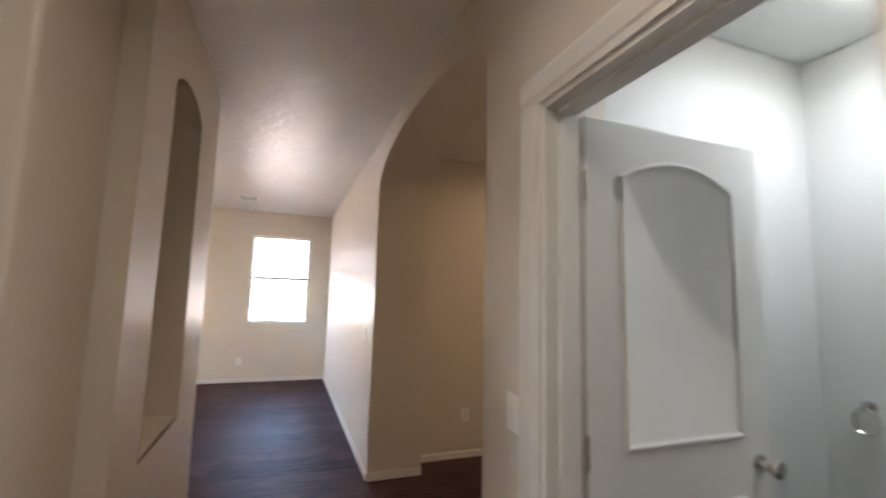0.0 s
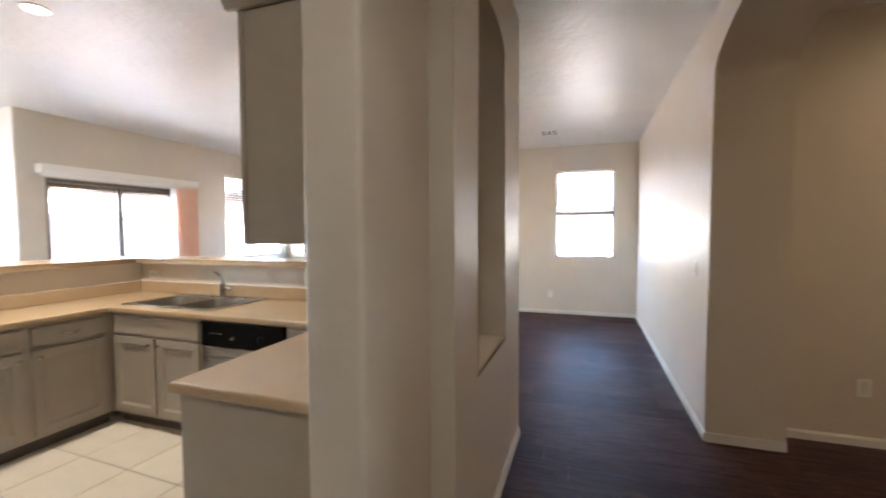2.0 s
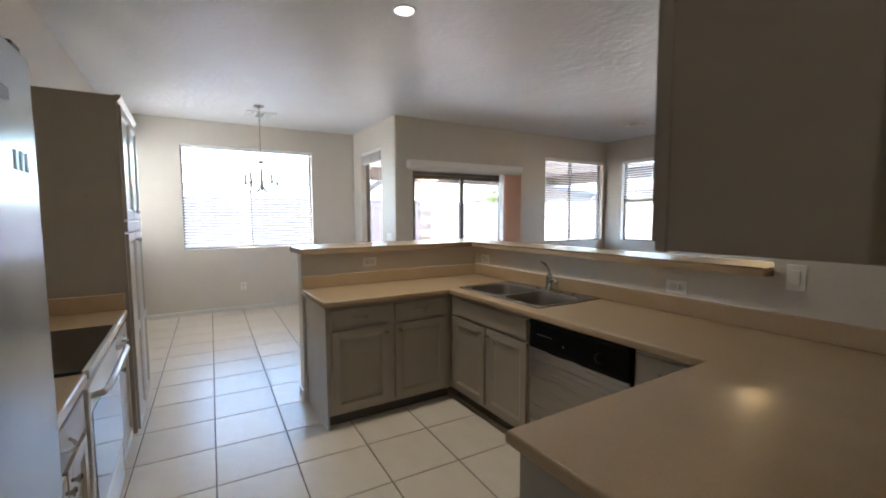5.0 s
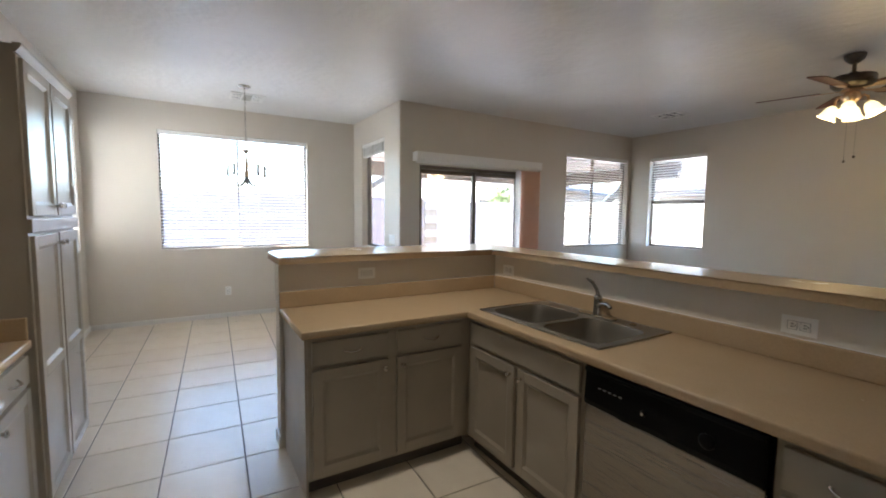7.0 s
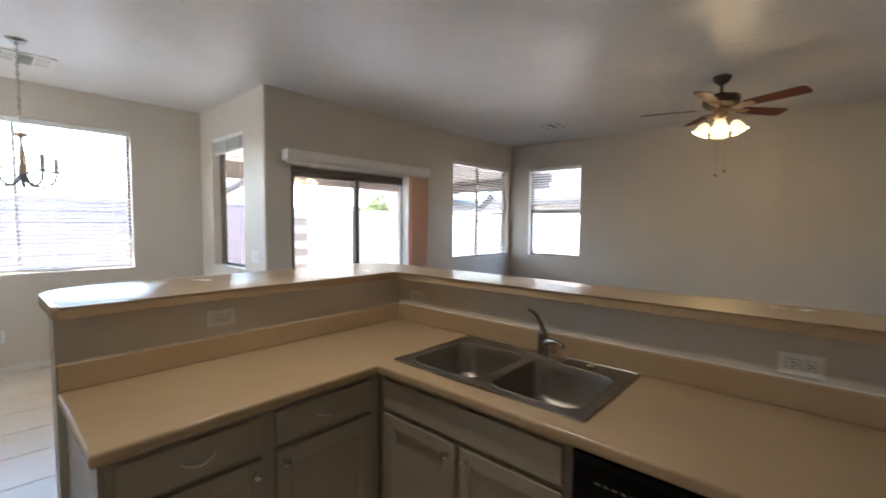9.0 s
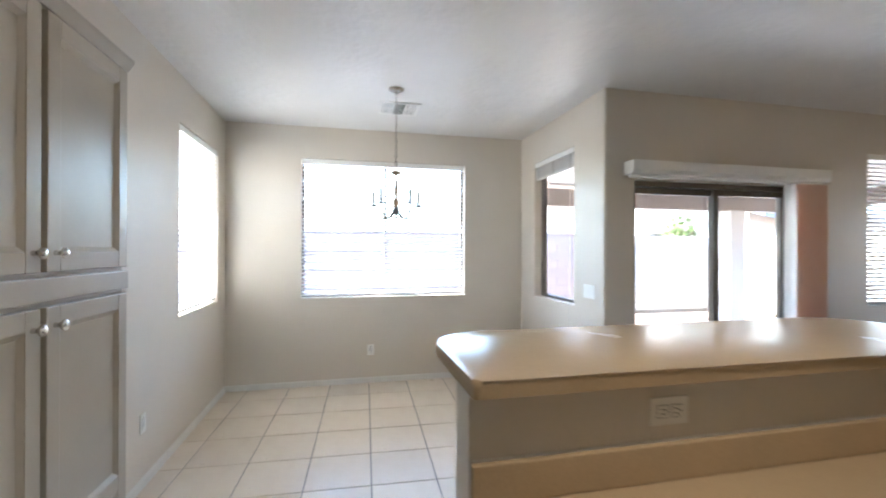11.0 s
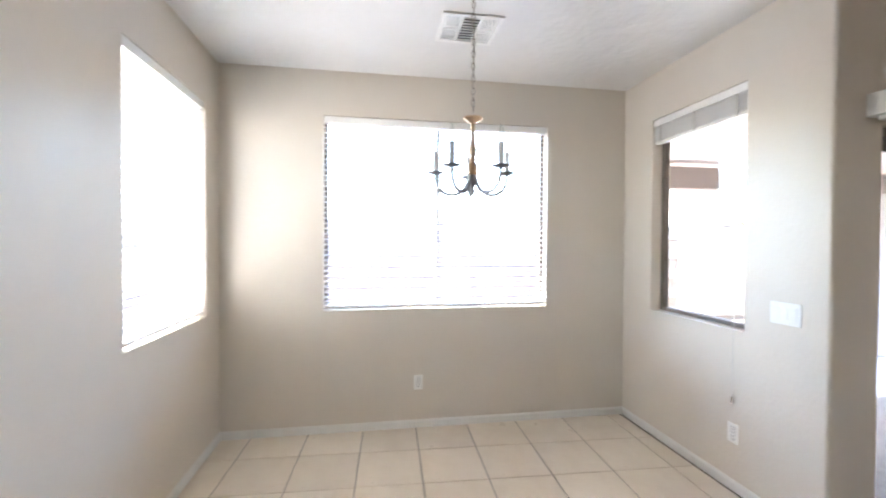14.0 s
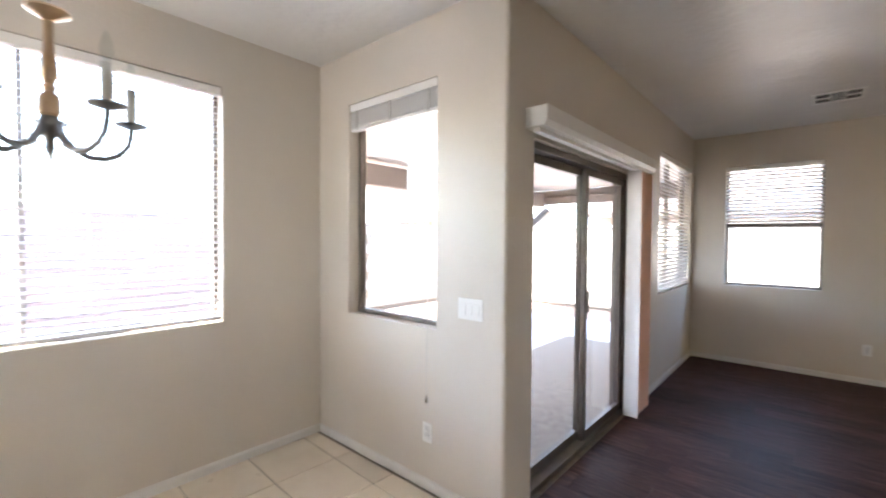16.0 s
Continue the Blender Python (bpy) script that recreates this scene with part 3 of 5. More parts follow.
part("stop", box((XE + 0.045, y0 + 0.03, zt - 0.030), (XE + 0.080, y1 - 0.030, zt - 0.018)), TRIM, dw)

leaf = thing("interior_door", (1.045, 1.075, 0), "white two-panel door with arched top panel, standing open", "door")
lx0, lx1, ly0, ly1 = 1.040, 1.805, 1.062, 1.097
part("leaf", box((lx0, ly0 + 0.006, 0.012), (lx1, ly1, 2.058), 0.002), DOOR, leaf)


def panel_rim(x0, x1, z0, z1, rise):
    n = 14
    outer = [(x0, z0), (x1, z0)]
    if rise:
        c, a = (x0 + x1) / 2, (x1 - x0) / 2
        outer += [(c + a * math.cos(math.pi * k / n), z1 - rise + rise * (1 - math.cos(math.pi * k / n) ** 2)) for k in range(n + 1)]
    else:
        outer += [(x1, z1), (x0, z1)]
    return outer


for z0, z1, rise in ((1.045, 1.958, 0.075), (0.20, 0.86, 0.0)):
    o = panel_rim(lx0 + 0.13, lx1 - 0.13, z0, z1, rise)
    bm = bmesh.new()
    c = Vector(((lx0 + lx1) / 2, 0, (z0 + z1) / 2))
    rings = []
    for s, d in ((1.0, 0.0062), (0.988, -0.0015), (0.972, -0.0025), (0.958, 0.002), (0.945, 0.0058)):
        w, h = (lx1 - lx0) / 2 - 0.13, (z1 - z0) / 2
        k = (1 - s) * h
        rings.append([bm.verts.new((c.x + (x - c.x) * (w - k) / w, ly0 + d, c.z + (z - c.z) * (h - k) / h)) for x, z in o])
    for p, q in zip(rings, rings[1:]):
        for j in range(len(o)):
            bm.faces.new((p[j], p[(j + 1) % len(o)], q[(j + 1) % len(o)], q[j]))
    bm.faces.new(rings[-1])
    part("panel_moulding", bm, DOOR, leaf, "raised moulded panel", True)
for z in (0.25, 1.06, 1.84):
    part("hinge", tube([(1.036, 1.066, z - 0.045), (1.036, 1.066, z + 0.045)], 0.007, 10), NICKEL, leaf, "nickel hinge barrel")
k = part("knob", lathe([(0.028, 0.0), (0.030, 0.006), (0.012, 0.010), (0.011, 0.035), (0.022, 0.043), (0.029, 0.055), (0.027, 0.068), (0.012, 0.074), (0, 0.074)], m=pose(lx1 - 0.06, ly0 + 0.005, 0.955, 90, 0, 0)), NICKEL, leaf, "polished round knob", True)
ring = thing("towel_ring", (2.59, 1.16, 1.0), "small metal towel ring on the side room wall", "towel ring")
part("rose", lathe([(0.025, 0), (0.025, 0.008), (0.01, 0.012), (0.01, 0.04), (0, 0.04)], m=pose(2.599, 1.16, 1.06, 0, -90, 0), n=16), NICKEL, ring)
part("ring", tube([(2.565, 1.16 + 0.042 * math.cos(a), 1.00 + 0.055 * math.sin(a)) for a in [2 * math.pi * k / 20 for k in range(20)]], 0.007, 6, True), NICKEL, ring)


# ---- plates ----
def plate(P, u, z, kind, wide=False, gangs=1, label=""):
    """P's depth runs into the wall, so the plate stands out at negative depth."""
    w, h = (0.074, 0.118)
    if kind == "switch":
        w = 0.074 + 0.047 * (gangs - 1)
    if wide:
        w, h = h, w
    name = "power_outlet" if kind == "outlet" else "light_switch"
    t = thing(name, P(u, z, 0), label, "power outlet" if kind == "outlet" else "light switch")
    part("cover_plate", pbox(P, (u - w / 2, z - h / 2, -0.006), (u + w / 2, z + h / 2, -0.0005), 0.002), WHITE, t)
    if kind == "outlet":
        for s in (-1, 1):
            cu, cz = (u + s * 0.021, z) if wide else (u, z + s * 0.021)
            # dark plate draws the shaded gap round the receptacle
            part("gasket", pbox(P, (cu - 0.0172, cz - 0.0172, -0.0066), (cu + 0.0172, cz + 0.0172, -0.006)), GREYMARK, t, "thin dark plate for the seam's shade")
            r = part("receptacle", pbox(P, (cu - 0.0155, cz - 0.0155, -0.0085), (cu + 0.0155, cz + 0.0155, -0.006), 0.001), WHITE, t)
            for q in (-0.006, 0.006):
                a = (cu - 0.005, cz + q - 0.0018) if wide else (cu + q - 0.0018, cz - 0.001)
                b = (cu + 0.005, cz + q + 0.0018) if wide else (cu + q + 0.0018, cz + 0.009)
                part("slot", pbox(P, (*a, -0.0089), (*b, -0.0084)), HOLESHADE, r)
            g0, g1 = ((cu + 0.0085, cz - 0.0022), (cu + 0.0125, cz + 0.0022)) if wide else ((cu - 0.0022, cz - 0.0125), (cu + 0.0022, cz - 0.0085))
            part("ground_hole", pbox(P, (*g0, -0.0089), (*g1, -0.0084)), HOLESHADE, r)
    else:
        for g in range(gangs):
            cu = u + (g - (gangs - 1) / 2) * 0.047
            part("rocker", pbox(P, (cu - 0.0165, z - 0.033, -0.010), (cu + 0.0165, z + 0.033, -0.006), 0.0015), WHITE, t)
    return t


plate(west(XW), 1.468, 0.365, "outlet", label="white power outlet low on the dining wall")
plate(south(YS), -5.766, 0.40, "outlet", label="white power outlet on the dining side wall")
plate(north(YN), -6.412, 0.345, "outlet", label="white power outlet below the nook window")
plate(north(YN), -6.095, 1.125, "switch", gangs=3, label="white triple rocker switch beside the nook window")
plate(west(-3.765), 2.054, 1.058, "outlet", True, label="white horizontal outlet on the bar wall")
plate(north(3.13), -3.598, 1.036, "outlet", True, label="white horizontal outlet in the bar corner")
plate(north(3.13), -1.806, 1.030, "outlet", True, label="white horizontal outlet above the dishwasher")
plate(north(3.13), -1.262, 1.150, "switch", label="white rocker switch on the wall at the bar's end")
plate(north(YF), -4.226, 0.36, "outlet", label="white power outlet on the family room wall")
plate(north(YF), -0.449, 0.33, "outlet", label="white power outlet below the hall window")
plate(east(XE), 3.906, 1.136, "switch", label="white rocker switch past the arched opening")
plate(east(XE), 1.245, 1.135, "switch", label="white rocker switch beside the door casing")
plate(north(3.80), 1.85, 0.385, "outlet", label="white power outlet beyond the arched opening")


# ---- kitchen ----
def shaker_door(P, u0, u1, z0, z1, parent, name="door", mid=None, stile=0.052):
    """Stiles and rails round recessed panels."""
    d = part(name, pbox(P, (u0 + 0.004, z0 + 0.004, 0.001), (u1 - 0.004, z1 - 0.004, 0.010)), CAB, parent)
    bars = [(u0, u0 + stile, z0, z1), (u1 - stile, u1, z0, z1), (u0 + stile, u1 - stile, z0, z0 + stile), (u0 + stile, u1 - stile, z1 - stile, z1)]
    if mid is not None:
        bars.append((u0 + stile, u1 - stile, mid - stile / 2, mid + stile / 2))
    for a, b, c, e in bars:
        part("rail", pbox(P, (a, c, 0.001), (b, e, 0.021), 0.003), CAB, d)
    zs = [z0 + stile, z1 - stile] if mid is None else [z0 + stile, mid - stile / 2, mid + stile / 2, z1 - stile]
    for c, e in zip(zs[::2], zs[1::2]):
        a, b = u0 + stile, u1 - stile
        bm = bmesh.new()
        r0 = [bm.verts.new(P(*p, 0.019)) for p in ((a, c), (b, c), (b, e), (a, e))]
        r1 = [bm.verts.new(P(*p, 0.0105)) for p in ((a + 0.014, c + 0.014), (b - 0.014, c + 0.014), (b - 0.014, e - 0.014), (a + 0.014, e - 0.014))]
        for j in range(4):
            bm.faces.new((r0[j], r0[(j + 1) % 4], r1[(j + 1) % 4], r1[j]))
        part("moulding", bm, CAB, d)
    return d


def knob(P, u, z, parent, base=0.021):
    a, b = Vector(P(u, z, base)), Vector(P(u, z, base + 1))
    m = Matrix.Translation(a) @ (b - a).to_track_quat("Z", "Y").to_matrix().to_4x4()
    part("knob", lathe([(0.007, 0), (0.006, 0.010), (0.010, 0.016), (0.0145, 0.020), (0.0145, 0.025), (0.009, 0.029), (0, 0.030)], m=m, n=16), NICKEL, parent, "round nickel knob", True)


def pull_handle(P, u, z, parent, base=0.020):
    pts = [(u - 0.046, z + 0.004, base)] + [(u - 0.045 + 0.09 * k / 10, z - 0.006 * math.sin(math.pi * k / 10), base + 0.006 + 0.020 * math.sin(math.pi * k / 10)) for k in range(11)] + [(u + 0.046, z + 0.004, base)]
    part("handle", tube([P(*p) for p in pts], [0.006] + [0.0045 + 0.002 * math.sin(math.pi * k / 10) for k in range(11)] + [0.006], 8), NICKEL, parent, "curved nickel pull", True)


def base_cabinet(P, u0, u1, depth, label, doors, drawers, kick=True, false_front=False, top=0.838, at=None):
    """P(u, z, d): d is out of the front face."""
    c = thing("base_cabinet", at or P((u0 + u1) / 2, 0, -depth / 2), label, "cabinet", "base cabinets")
    body_top = 0.675 if false_front else top
    part("body", pbox(P, (u0, 0.09, -depth), (u1, body_top, 0)), CAB, c)
    if false_front:
        part("top_rail", pbox(P, (u0, body_top + 0.0005, -0.022), (u1, top, 0)), CAB, c)
        part("side_panel", pbox(P, (u0, body_top + 0.0005, -depth), (u0 + 0.016, top, -0.0225)), CAB, c)
        part("side_panel", pbox(P, (u1 - 0.016, body_top + 0.0005, -depth), (u1, top, -0.0225)), CAB, c)
    part("toe_kick", pbox(P, (u0, 0, -depth), (u1, 0.09, -0.055)), TOESHADE, c, "toe kick with its recess shade in the colour")
    for a, b in drawers:
        d = part("drawer_front", pbox(P, (a, 0.690, 0.001), (b, 0.815, 0.020), 0.005), CAB, c)
        if not false_front:
            pull_handle(P, (a + b) / 2, 0.752, d)
    for a, b, side in doors:
        d = shaker_door(P, a, b, 0.115, 0.668, c)
        knob(P, (b - 0.028) if side > 0 else (a + 0.028), 0.625, d)
    return c


def facing(axis, v):
    """Cabinet fronts: facing +x at x = v, facing -y at y = v, facing +y at y = v, facing -x."""
    return {"+x": lambda u, z, d: (v + d, u, z), "-x": lambda u, z, d: (v - d, u, z), "-y": lambda u, z, d: (u, v - d, z), "+y": lambda u, z, d: (u, v + d, z)}[axis]


E = facing("+x", -3.205)
cab = base_cabinet(E, 1.535, 2.500, 0.555, "taupe painted base cabinet with two drawers and two doors", [(1.555, 1.965, 1), (2.015, 2.440, -1)], [(1.555, 1.965), (2.015, 2.440)])
part("end_panel", box((-3.76, 1.521, 0), (-3.203, 1.534, 0.838), 0.002), CAB, cab, "plain end panel")
S = facing("-y", 2.500)
base_cabinet(S, -3.200, -2.305, 0.62, "taupe painted sink base cabinet with a false drawer front", [(-3.150, -2.755, 1), (-2.725, -2.330, -1)], [(-3.150, -2.330)], false_front=True)
base_cabinet(S, -1.625, -1.275, 0.62, "taupe painted narrow base cabinet beside the dishwasher", [(-1.605, -1.295, -1)], [(-1.605, -1.295)])
Wf = facing("-x", -1.270)
cab = base_cabinet(Wf, 1.500, 2.495, 0.69, "taupe painted peninsula cabinet against the pillar wall", [(1.52, 1.97, 1), (2.02, 2.44, -1)], [(1.52, 1.97), (2.02, 2.44)])
part("end_panel", box((-1.268, 1.487, 0), (-0.574, 1.499, 0.838), 0.002), CAB, cab, "plain end panel")

# dishwasher
dish = thing("dishwasher", (-1.965, 2.80, 0), "stainless steel dishwasher with a black control panel", "dishwasher")
part("body", box((-2.300, 2.505, 0.09), (-1.630, 3.10, 0.836)), BLACK, dish)
part("toe_kick", box((-2.300, 2.545, 0.0), (-1.630, 3.10, 0.088)), BLACK, dish)
part("door", box((-2.292, 2.478, 0.105), (-1.638, 2.503, 0.664), 0.006), STEEL, dish, "brushed stainless door")
cp = part("control_panel", prism([(0.0, 0.0), (0.030, 0.0), (0.034, 0.02), (0.026, 0.165), (0.0, 0.165)], lambda d, z, u: (u, 2.503 - d, 0.668 + z), -2.294, -1.636, 0.004), BLACK, dish, "glossy black control panel")
part("grip_lip", box((-2.290, 2.462, 0.812), (-1.640, 2.478, 0.832), 0.004), BLACK, cp, "moulded grip lip")
for x, rad in ((-2.02, 0.012), (-1.80, 0.026)):
    d = part("dial", lathe([(rad, 0), (rad, 0.005), (rad * 0.8, 0.010), (rad * 0.3, 0.012), (0, 0.012)], m=pose(x, 2.4715, 0.735, 90, 0, 0), n=24), BLACK, cp, "round control dial", True)
    part("dial_ring", tube([(x + rad * math.cos(a), 2.4695, 0.735 + rad * math.sin(a)) for a in [2 * math.pi * q / 20 for q in range(20)]], 0.0014, 5, True), BLACK, d)
part("button", lathe([(0.006, 0), (0.006, 0.003), (0, 0.003)], m=pose(-2.02, 2.459, 0.735, 90, 0, 0), n=16), CHROME, cp, "round chrome button")
for k in range(5):
    part("indicator_mark", box((-2.225 + 0.024 * k, 2.4695, 0.752), (-2.212 + 0.024 * k, 2.474, 0.757)), GREYMARK, cp)

# worktop, one U-shaped slab with a sink cut-out and backsplash
SX0, SX1, SY0, SY1 = -3.158, -2.292, 2.545, 3.095
CT = 0.880
SINK_IN = (-3.125, -2.325, 2.580, 2.995)


def worktop():
    bm = bmesh.new()
    U = sorted({-3.762, -3.165, SINK_IN[0], SINK_IN[1], -1.300, -0.575})
    V = [1.465, 1.500, 2.460, SINK_IN[2], SINK_IN[3], 3.127]
    vert = {}

    def inside(i, j):
        if not (0 <= i < len(U) - 1 and 0 <= j < len(V) - 1):
            return False
        x, y = (U[i] + U[i + 1]) / 2, (V[j] + V[j + 1]) / 2
        if y > 2.46:
            return not (SINK_IN[0] < x < SINK_IN[1] and SINK_IN[2] < y < SINK_IN[3])
        if x < -3.165:
            return y > 1.5
        return x > -1.30

    def v(i, j, k):
        if (i, j, k) not in vert:
            vert[i, j, k] = bm.verts.new((U[i], V[j], CT - 0.042 * k))
        return vert[i, j, k]

    for i in range(len(U) - 1):
        for j in range(len(V) - 1):
            if not inside(i, j):
                continue
            for k in (0, 1):
                bm.faces.new((v(i, j, k), v(i + 1, j, k), v(i + 1, j + 1, k), v(i, j + 1, k)))
            for di, dj, a, b in ((-1, 0, (i, j), (i, j + 1)), (1, 0, (i + 1, j), (i + 1, j + 1)), (0, -1, (i, j), (i + 1, j)), (0, 1, (i, j + 1), (i + 1, j + 1))):
                if not inside(i + di, j + dj):
                    bm.faces.new((v(*a, 0), v(*b, 0), v(*b, 1), v(*a, 1)))
    bmesh.ops.recalc_face_normals(bm, faces=bm.faces)
    bmesh.ops.dissolve_limit(bm, angle_limit=0.01, verts=bm.verts, edges=bm.edges)
    rim = [e for e in bm.edges if len(e.link_faces) == 2 and e.calc_face_angle(0) > 1 and abs(e.verts[0].co.z - e.verts[1].co.z) < 1e-5 and not all(SINK_IN[0] - 0.01 < w.co.x < SINK_IN[1] + 0.01 and SINK_IN[2] - 0.01 < w.co.y < SINK_IN[3] + 0.01 for w in e.verts)]
    bmesh.ops.bevel(bm, geom=rim, offset=0.011, segments=4, affect="EDGES", profile=0.5)
    return bm


top = thing("kitchen_worktop", (-2.2, 2.8, CT - 0.042), "beige laminate worktop with rolled edge and upstand", "worktop")
part("slab", worktop(), COUNTER, top, "", "small")
part("upstand", box((-3.762, 1.502, CT + 0.0005), (-3.742, 3.106, CT + 0.098), 0.005), COUNTER, top, "low laminate backsplash")
part("upstand", box((-3.7415, 3.107, CT + 0.0005), (-0.576, 3.127, CT + 0.098), 0.005), COUNTER, top, "low laminate backsplash")
part("upstand", box((-0.595, 1.50, CT + 0.0005), (-0.575, 3.106, CT + 0.098), 0.005), COUNTER, top, "low laminate backsplash")

part("caulk", tube([(-3.7635, 1.51, CT + 0.0985), (-3.7635, 3.12, CT + 0.0985)], 0.0035, 6), TRIM, top, "thin white caulk bead")
part("caulk", tube([(-3.755, 3.1285, CT + 0.0985), (-1.36, 3.1285, CT + 0.0985)], 0.0035, 6), TRIM, top, "thin white caulk bead")

# raised bar top: an L with clipped outer corners
BT, BH = 1.190, 0.042
OX, IX, EY, IY, OY, RX = -4.270, -3.700, 1.492, 3.045, 3.370, -1.352


def rounded(pts, radii, n=6):
    out = []
    for k, p in enumerate(pts):
        r = radii[k]
        if not r:
            out.append(p)
            continue
        p, a, b = Vector(p), Vector(pts[k - 1]), Vector(pts[(k + 1) % len(pts)])
        s, e = p + (a - p).normalized() * r, p + (b - p).normalized() * r
        for j in range(n + 1):
            t = j / n
            q = (1 - t) ** 2 * s + 2 * t * (1 - t) * p + t * t * e
            out.append((q.x, q.y))
    return out


bar_shape = rounded([(OX, EY), (IX, EY), (IX, IY), (RX, IY), (RX, OY), (OX, OY)], [0.18, 0.02, 0, 0.01, 0.01, 0.18])
bar = thing("bar_top", (-4.0, 2.4, BT - BH), "beige laminate raised bar top with rolled edge", "bar top")
part("slab", prism(bar_shape, lambda x, y, z: (x, y, z), BT - BH, BT, 0.015, True), COUNTER, bar, "", "small")
part("sub_deck", box((-3.884, 1.502, BT - BH - 0.0042), (-3.767, 3.24, BT - BH - 0.0003)), COUNTER, bar)
part("sub_deck", box((-3.766, 3.132, BT - BH - 0.0042), (-1.356, 3.24, BT - BH - 0.0003)), COUNTER, bar)

# double sink
sink = thing("kitchen_sink", (-2.725, 2.82, CT), "stainless steel double-bowl drop-in sink", "sink")


def bowl(x0, x1, y0, y1, depth):
    bm = bmesh.new()
    rings = []
    for inset, z, r in ((0, 0.0045, 0.085), (0.003, -0.004, 0.085), (0.010, -0.03, 0.085), (0.022, -depth + 0.035, 0.085), (0.045, -depth + 0.006, 0.09), (0.075, -depth, 0.08)):
        o = rounded([(x0 + inset, y0 + inset), (x1 - inset, y0 + inset), (x1 - inset, y1 - inset), (x0 + inset, y1 - inset)], [r] * 4, 5)
        rings.append([bm.verts.new((x, y, CT + z)) for x, y in o])
    for p, q in zip(rings, rings[1:]):
        for j in range(len(p)):
            bm.faces.new((p[j], p[(j + 1) % len(p)], q[(j + 1) % len(p)], q[j]))
    bm.faces.new(rings[-1])
    return bm


BOWLS = ((-3.112, -2.745, 2.585, 2.985), (-2.700, -2.338, 2.585, 2.985))


def deck():
    """Two halves, each a ring from a bowl's rim out to its share of the flat rim, with a rolled outer lip."""
    bm = bmesh.new()
    z, xm = CT + 0.0045, -2.7225
    for (x0, x1, y0, y1), (a, b) in zip(BOWLS, ((SX0, xm), (xm, SX1))):
        lp = rounded([(x0, y0), (x1, y0), (x1, y1), (x0, y1)], [0.085] * 4, 5)
        cx, cy = (x0 + x1) / 2, (y0 + y1) / 2
        inner, outer = [], []
        for x, y in lp:
            dx, dy = (x - cx) / (x1 - x0), (y - cy) / (y1 - y0)
            k = 0.5 / max(abs(dx), abs(dy))
            fx, fy = dx * k + 0.5, dy * k + 0.5
            inner.append(bm.verts.new((x, y, z)))
            outer.append(bm.verts.new((a + (b - a) * fx, SY0 + (SY1 - SY0) * fy, z)))
        n = len(lp)
        for k in range(n):
            bm.faces.new((inner[k], inner[(k + 1) % n], outer[(k + 1) % n], outer[k]))
            p, q = outer[k].co, outer[(k + 1) % n].co
            if abs((p.x + q.x) / 2 - xm) > 1e-4:
                bm.faces.new((outer[k], outer[(k + 1) % n], bm.verts.new((q.x, q.y, CT + 0.0006)), bm.verts.new((p.x, p.y, CT + 0.0006))))
    return bm


part("deck", deck(), SINKSTEEL, sink, "flat steel rim")
part("rim_lip", tube([(x, y, CT + 0.004) for x, y in rounded([(SX0, SY0), (SX1, SY0), (SX1, SY1), (SX0, SY1)], [0.012] * 4, 3)], 0.0042, 6, True), CHROME, sink, "bright rolled steel lip", True)
for q in BOWLS:
    b = part("bowl", bowl(*q, 0.17), SINKSTEEL, sink, "deep rounded bowl", True)
    part("bowl_lip", tube([(x, y, CT + 0.0045) for x, y in rounded([(q[0], q[2]), (q[1], q[2]), (q[1], q[3]), (q[0], q[3])], [0.085] * 4, 5)], 0.0026, 6, True), CHROME, b, "bright bowl edge", True)
    part("drain", lathe([(0.045, 0), (0.045, 0.003), (0.034, 0.003), (0.030, 0.0005), (0, 0.0005)], ((q[0] + q[1]) / 2, (q[2] + q[3]) / 2, CT - 0.1698), n=24), CHROME, b, "round drain")
fa = thing("kitchen_faucet", (-2.70, 3.04, CT + 0.005), "chrome single-lever kitchen faucet on a long plate", "faucet")
fx, fy, fz = -2.700, 3.040, CT + 0.005
part("deck_plate", prism(rounded([(fx - 0.125, fy - 0.026), (fx + 0.125, fy - 0.026), (fx + 0.125, fy + 0.026), (fx - 0.125, fy + 0.026)], [0.024] * 4), lambda x, y, z: (x, y, z), fz, fz + 0.009, 0.003), CHROME, fa, "", True)
part("body", lathe([(0.026, 0.009), (0.024, 0.03), (0.022, 0.095), (0.024, 0.11), (0.018, 0.122), (0, 0.126)], (fx, fy, fz)), CHROME, fa, "", True)
part("spout", tube([(fx + 0.008, fy - 0.004, fz + 0.062), (fx + 0.042, fy - 0.016, fz + 0.082), (fx + 0.078, fy - 0.030, fz + 0.088), (fx + 0.104, fy - 0.040, fz + 0.085), (fx + 0.120, fy - 0.046, fz + 0.074)], [0.015, 0.013, 0.012, 0.011, 0.011], 12), CHROME, fa, "", True)
part("lever", tube([(fx, fy, fz + 0.12), (fx - 0.012, fy + 0.004, fz + 0.15), (fx - 0.032, fy - 0.010, fz + 0.190), (fx - 0.062, fy - 0.03, fz + 0.213)], [0.012, 0.010, 0.009, 0.006], 10), CHROME, fa, "tall curved lever", True)
part("hole_cap", lathe([(0.018, 0), (0.018, 0.004), (0.012, 0.007), (0, 0.007)], (-2.475, 3.045, fz), n=18), CHROME, sink, "round steel hole cover")

